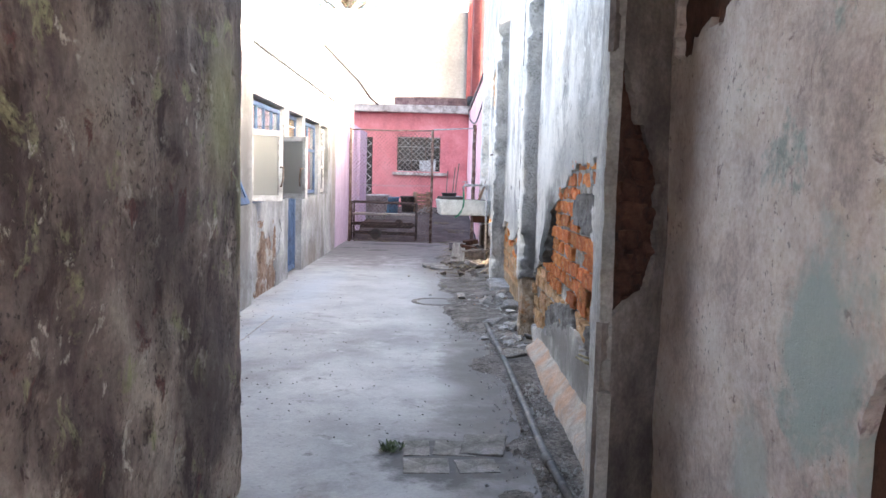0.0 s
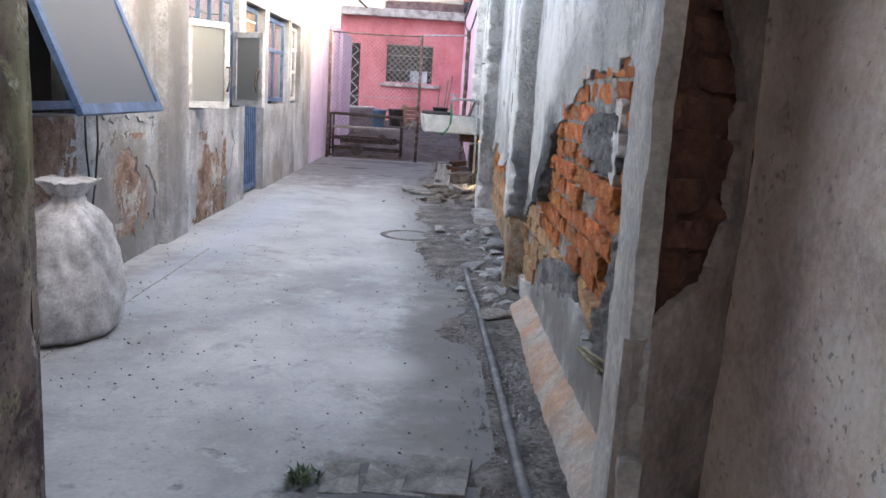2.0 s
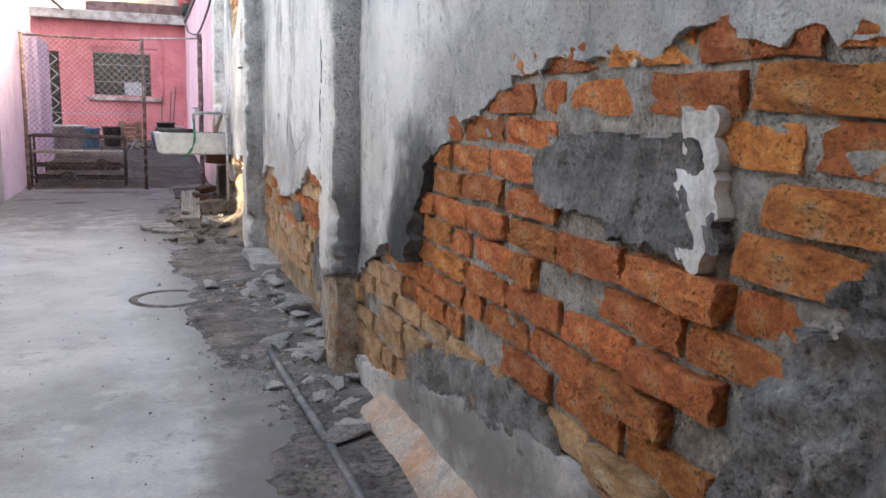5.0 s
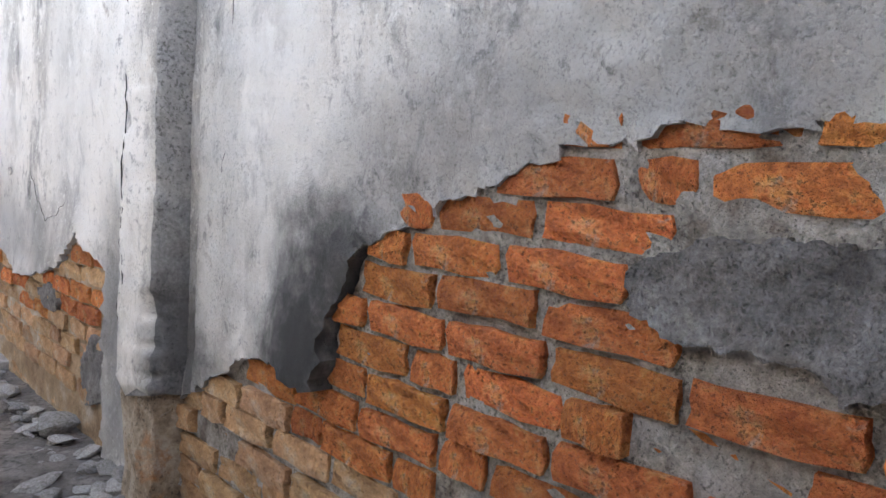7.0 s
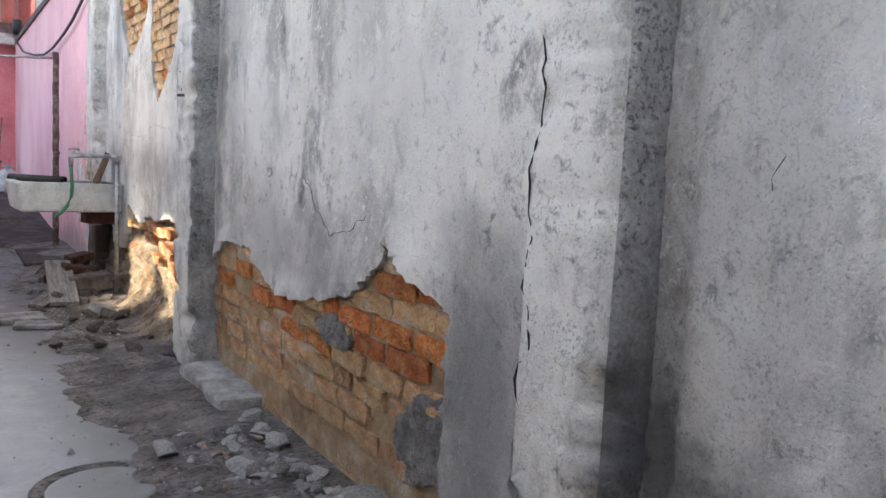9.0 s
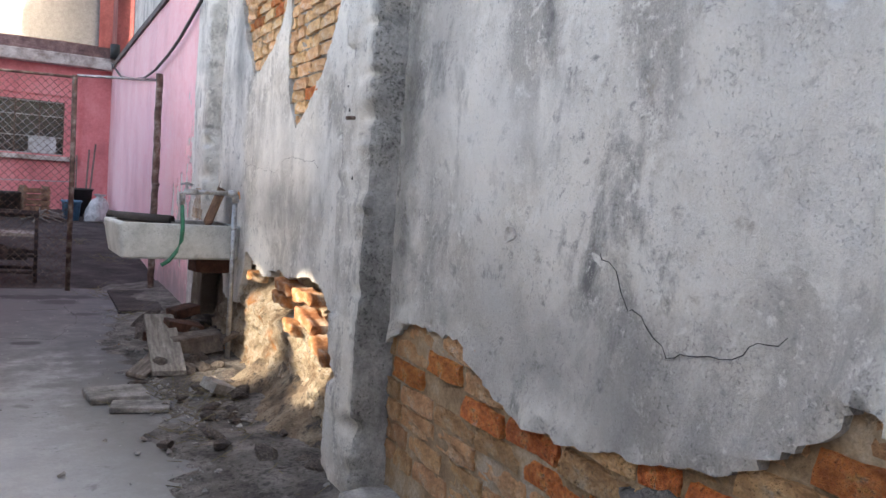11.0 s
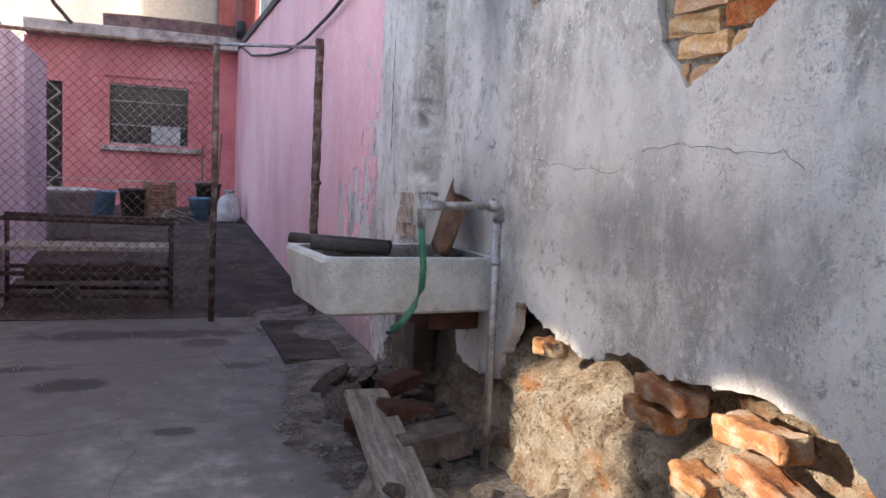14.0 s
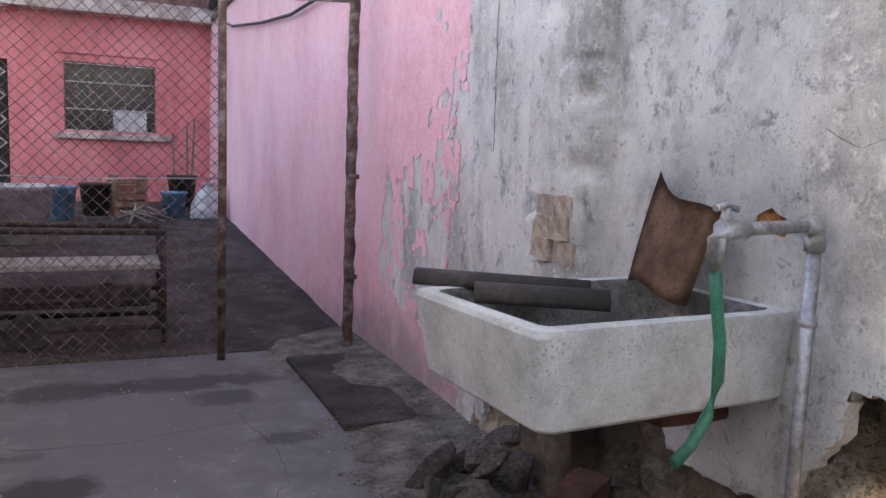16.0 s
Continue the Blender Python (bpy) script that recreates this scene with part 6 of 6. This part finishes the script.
# dry twigs and weeds
bm = bmesh.new()
random.seed(9)
for cx, cy_, n in ((0.72, 11.9, 110), (0.55, 12.2, 70), (0.5, 11.3, 60), (0.3, 12.0, 40), (0.6, 9.9, 40), (0.5, 14.9, 60), (0.3, 16.2, 40), (0.72, 10.9, 30), (0.1, 20, 60), (0.5, 18.5, 60), (-0.9, 16.6, 50)):
    for k in range(n):
        x, y = cx + random.gauss(0, 0.14), cy_ + random.gauss(0, 0.2)
        x = min(x, 0.9)
        a, l = random.uniform(0, 6.28), random.uniform(0.04, 0.13)
        z = ground_height(x, y) if y > 16.5 else 0.01
        tube([(x, y, z), (x + l * math.cos(a), y + l * math.sin(a), z + l * random.uniform(0.05, 0.6))], 0.0016, bm, sides=3, cap=False)
tagged(obj("dry_grass", bm, "weed"), "dry straw and twigs on the dirt", "grass", kind="stuff")
bm = bmesh.new()
for k in range(90):
    a, l = random.uniform(0, 6.28), random.uniform(0.015, 0.045)
    p0 = Vector((-0.03 + random.gauss(0, 0.025), 4.52 + random.gauss(0, 0.03), 0.0))
    p1 = p0 + Vector((l * math.cos(a), l * math.sin(a), random.uniform(0.01, 0.045)))
    side = Vector((-math.sin(a), math.cos(a), 0)) * 0.006
    bm.faces.new([bm.verts.new(v) for v in (p0, (p0 + p1) / 2 + side, p1, (p0 + p1) / 2 - side)])
tagged(obj("weed_tuft", bm, "leaf"), "small green weed growing through the floor", "plant")
tw = thing("twigs", "dry twigs lodged in the broken wall foot", "twig")
for dy, dz, l in ((0, 0, 0.26), (0.06, 0.02, 0.2), (0.1, -0.01, 0.24)):
    part("twig", tube([(0.89, 4.45 + dy, 0.42 + dz), (0.87, 4.5 + dy + l * 0.5, 0.40 + dz), (0.86, 4.5 + dy + l, 0.39 + dz)], 0.006, sides=6), "weed", tw)

# hanging wires below the propped window
for y, k in ((6.72, 0), (6.88, 1)):
    c = obj("wire", tube([(XL + 0.02, y, 0.98), (XL + 0.03, y - 0.02, 0.8), (XL + 0.03, y + 0.02 - 0.08 * k, 0.6), (XL + 0.03, y - 0.12, 0.42), (XL + 0.03, y - 0.14, 0.3)], 0.006, sides=6), "tank")
    tagged(c, "loose black wire hanging on the wall", "wire", "loose wires")
# holes, drawn as black stubs, and bolts on the pilaster
for y, z in ((10.38, 1.59), (10.50, 1.585), (10.43, 1.55), (10.42, 1.31), (10.53, 1.68)):
    part("plug_hole", tube([(0.795, y, z), (0.783, y, z)], 0.008, sides=8), "dark", wall_right)
part("bolt", tube([(0.79, 10.43, 1.55), (0.745, 10.425, 1.545)], 0.008, sides=8), "rust", wall_right)

# ---- tree behind the house ----
tree = thing("tree", "leafy green tree behind the tall pale wall", "tree")
tx, ty = -3.9, 33.0
part("trunk", tube([(tx, ty, 0.15), (tx + 0.1, ty, 3.5), (tx + 0.05, ty + 0.1, 6.0), (tx + 0.3, ty, 8.4)], [0.2, 0.16, 0.13, 0.09]), "wood", tree)
random.seed(21)
tips = []
for k in range(11):
    a, l = random.uniform(0, 6.28), random.uniform(0.9, 1.9)
    p0 = Vector((tx + 0.1, ty, random.uniform(7.2, 8.2)))
    p1 = p0 + Vector((l * math.cos(a), l * math.sin(a), random.uniform(0.5, 1.5)))
    part("branch", tube([p0, (p0 + p1) / 2 + Vector((0, 0, 0.15)), p1], [0.06, 0.04, 0.015], sides=6), "wood", tree)
    tips += [p1, (p0 + p1) / 2 + Vector((0, 0, 0.2))]
bm = bmesh.new()
for tip in tips:
    for k in range(130):
        c_ = tip + Vector((random.gauss(0, 0.32), random.gauss(0, 0.32), random.gauss(0, 0.22)))
        a, b_ = random.uniform(0, 6.28), random.uniform(-0.9, 0.5)
        d = Vector((math.cos(a) * math.cos(b_), math.sin(a) * math.cos(b_), math.sin(b_))) * random.uniform(0.05, 0.09)
        w = d.cross(Vector((0, 0, 1))).normalized() * 0.022
        bm.faces.new([bm.verts.new(v) for v in (c_ - d, c_ + w, c_ + d, c_ - w)])
part("crown", bm, "leaf", tree)


# ---- bricks of the right wall, each its own piece ----
def brick_mesh(seed):
    bm = bmesh.new()
    bmesh.ops.create_cube(bm, size=1.0)
    bmesh.ops.subdivide_edges(bm, edges=bm.edges[:], cuts=2, use_grid_fill=True)
    for v in bm.verts:
        away = sum(abs(c) > 0.45 for c in v.co)
        v.co *= (1.0, 1.0, 0.975, 0.94)[away]
        q = noise.noise_vector(v.co * 3.1 + Vector((seed * 3.7, seed, 0))) + 0.7 * noise.noise_vector(v.co * 7.7 + Vector((seed, 2.0, seed)))
        v.co = Vector(((v.co.x + q.x * 0.09) * 0.12, (v.co.y + q.y * 0.035) * 0.221, (v.co.z + q.z * 0.13) * 0.072))
    me = bpy.data.meshes.new("brick")
    bm.to_mesh(me)
    bm.free()
    return me


random.seed(31)
SETS = {}
for mat in ("brick", "dusty_brick", "pale_brick", "dark_brick", "niche_brick"):
    SETS[mat] = [brick_mesh(k + 1) for k in range(7)]
    for me in SETS[mat]:
        me.materials.append(M[mat])
COURSE = 0.0835
FLAT = 0.07
for key, lo in (("main", 0.2), ("second", 0.02), ("tip", 1.8), ("tongue", 1.5)):
    poly = HOLES[key]
    ya, yb = min(p[0] for p in poly), max(p[0] for p in poly)
    za, zb = max(lo, min(p[1] for p in poly)), max(p[1] for p in poly)
    high = FLAT if key in ("tip", "tongue") else COURSE
    for r in range(int(za / high), int(zb / high) + 1):
        z = r * high
        y = ya - 0.3 + (0.14 if r % 2 else 0.0) + random.uniform(-0.03, 0.03)
        while y < yb + 0.2:
            length = random.choice((0.28, 0.285, 0.275, 0.29, 0.27, 0.145))
            length *= 0.86 if high == FLAT else 1.0
            mid = y + length / 2
            if 4.14 < mid and poly_sd(poly, mid, z) < 0.05:
                worn = random.random()
                mat = "brick"
                if key == "second":
                    mat = "dusty_brick" if z < 0.45 or worn < 0.72 else "brick"
                elif key == "main" and (z < 0.52 + 0.12 * fnoise(mid, z, 3.0) or mid > 6.4 and z < 0.6):
                    mat = "dusty_brick"
                elif key in ("tip", "tongue"):
                    mat = "pale_brick" if worn < 0.88 else "brick"
                b = new("brick", random.choice(SETS[mat]))
                b.parent = wall_right
                recess = 0.005 * random.gauss(0, 1) + (0.02 if worn > 0.95 else 0.0) + (0.009 if key == "main" and z > 1.12 else 0.0) + (0.02 if key == "second" and z < 0.2 else 0)
                if key == "main" and 0.45 < z < 1.0:
                    end = 4.68 + (0.95 - z) * 0.45
                    recess += -0.02 if end < mid < end + 0.3 and r % 3 != 1 else (0.03 if mid < end - 0.08 else 0.0)
                if key == "main" and poly_sd(SMEARS[0][0], mid, z) < 0.03:
                    recess += 0.035
                zz = z + 0.004 * fnoise(mid, z, 2.0)
                b.matrix_world = pose(XB + 0.05 + recess - (0.03 if key == "main" else 0.012), mid, zz, random.uniform(-1.5, 1.5), random.uniform(-4, 4), random.uniform(-2, 2)) @ Matrix.Diagonal((1, (length - 0.014) / 0.221, high / COURSE, 1))
            y += length + random.uniform(0.0, 0.008)
b = new("brick", SETS["brick"][2])
b.parent = wall_right
b.matrix_world = pose(0.988, 13.0, 1.155, 0, 0, 3) @ Matrix.Diagonal((1, 0.8, 1.1, 1))
# bare bricks in the niche of the far pilaster and on the jamb
for y, z, x in ((13.82, 0.98, 0.8), (13.96, 0.98, 0.8), (13.85, 1.06, 0.805), (13.97, 1.06, 0.81), (13.83, 1.14, 0.8), (13.95, 1.14, 0.81), (13.87, 1.21, 0.81)):
    b = new("brick", random.choice(SETS["niche_brick"]))
    b.parent = wall_right
    b.matrix_world = pose(x + 0.042 + random.uniform(-0.008, 0.008), y, z, random.uniform(-5, 5), 0, random.uniform(-9, 9)) @ Matrix.Diagonal((0.8, random.uniform(0.45, 0.62), 1.12, 1))
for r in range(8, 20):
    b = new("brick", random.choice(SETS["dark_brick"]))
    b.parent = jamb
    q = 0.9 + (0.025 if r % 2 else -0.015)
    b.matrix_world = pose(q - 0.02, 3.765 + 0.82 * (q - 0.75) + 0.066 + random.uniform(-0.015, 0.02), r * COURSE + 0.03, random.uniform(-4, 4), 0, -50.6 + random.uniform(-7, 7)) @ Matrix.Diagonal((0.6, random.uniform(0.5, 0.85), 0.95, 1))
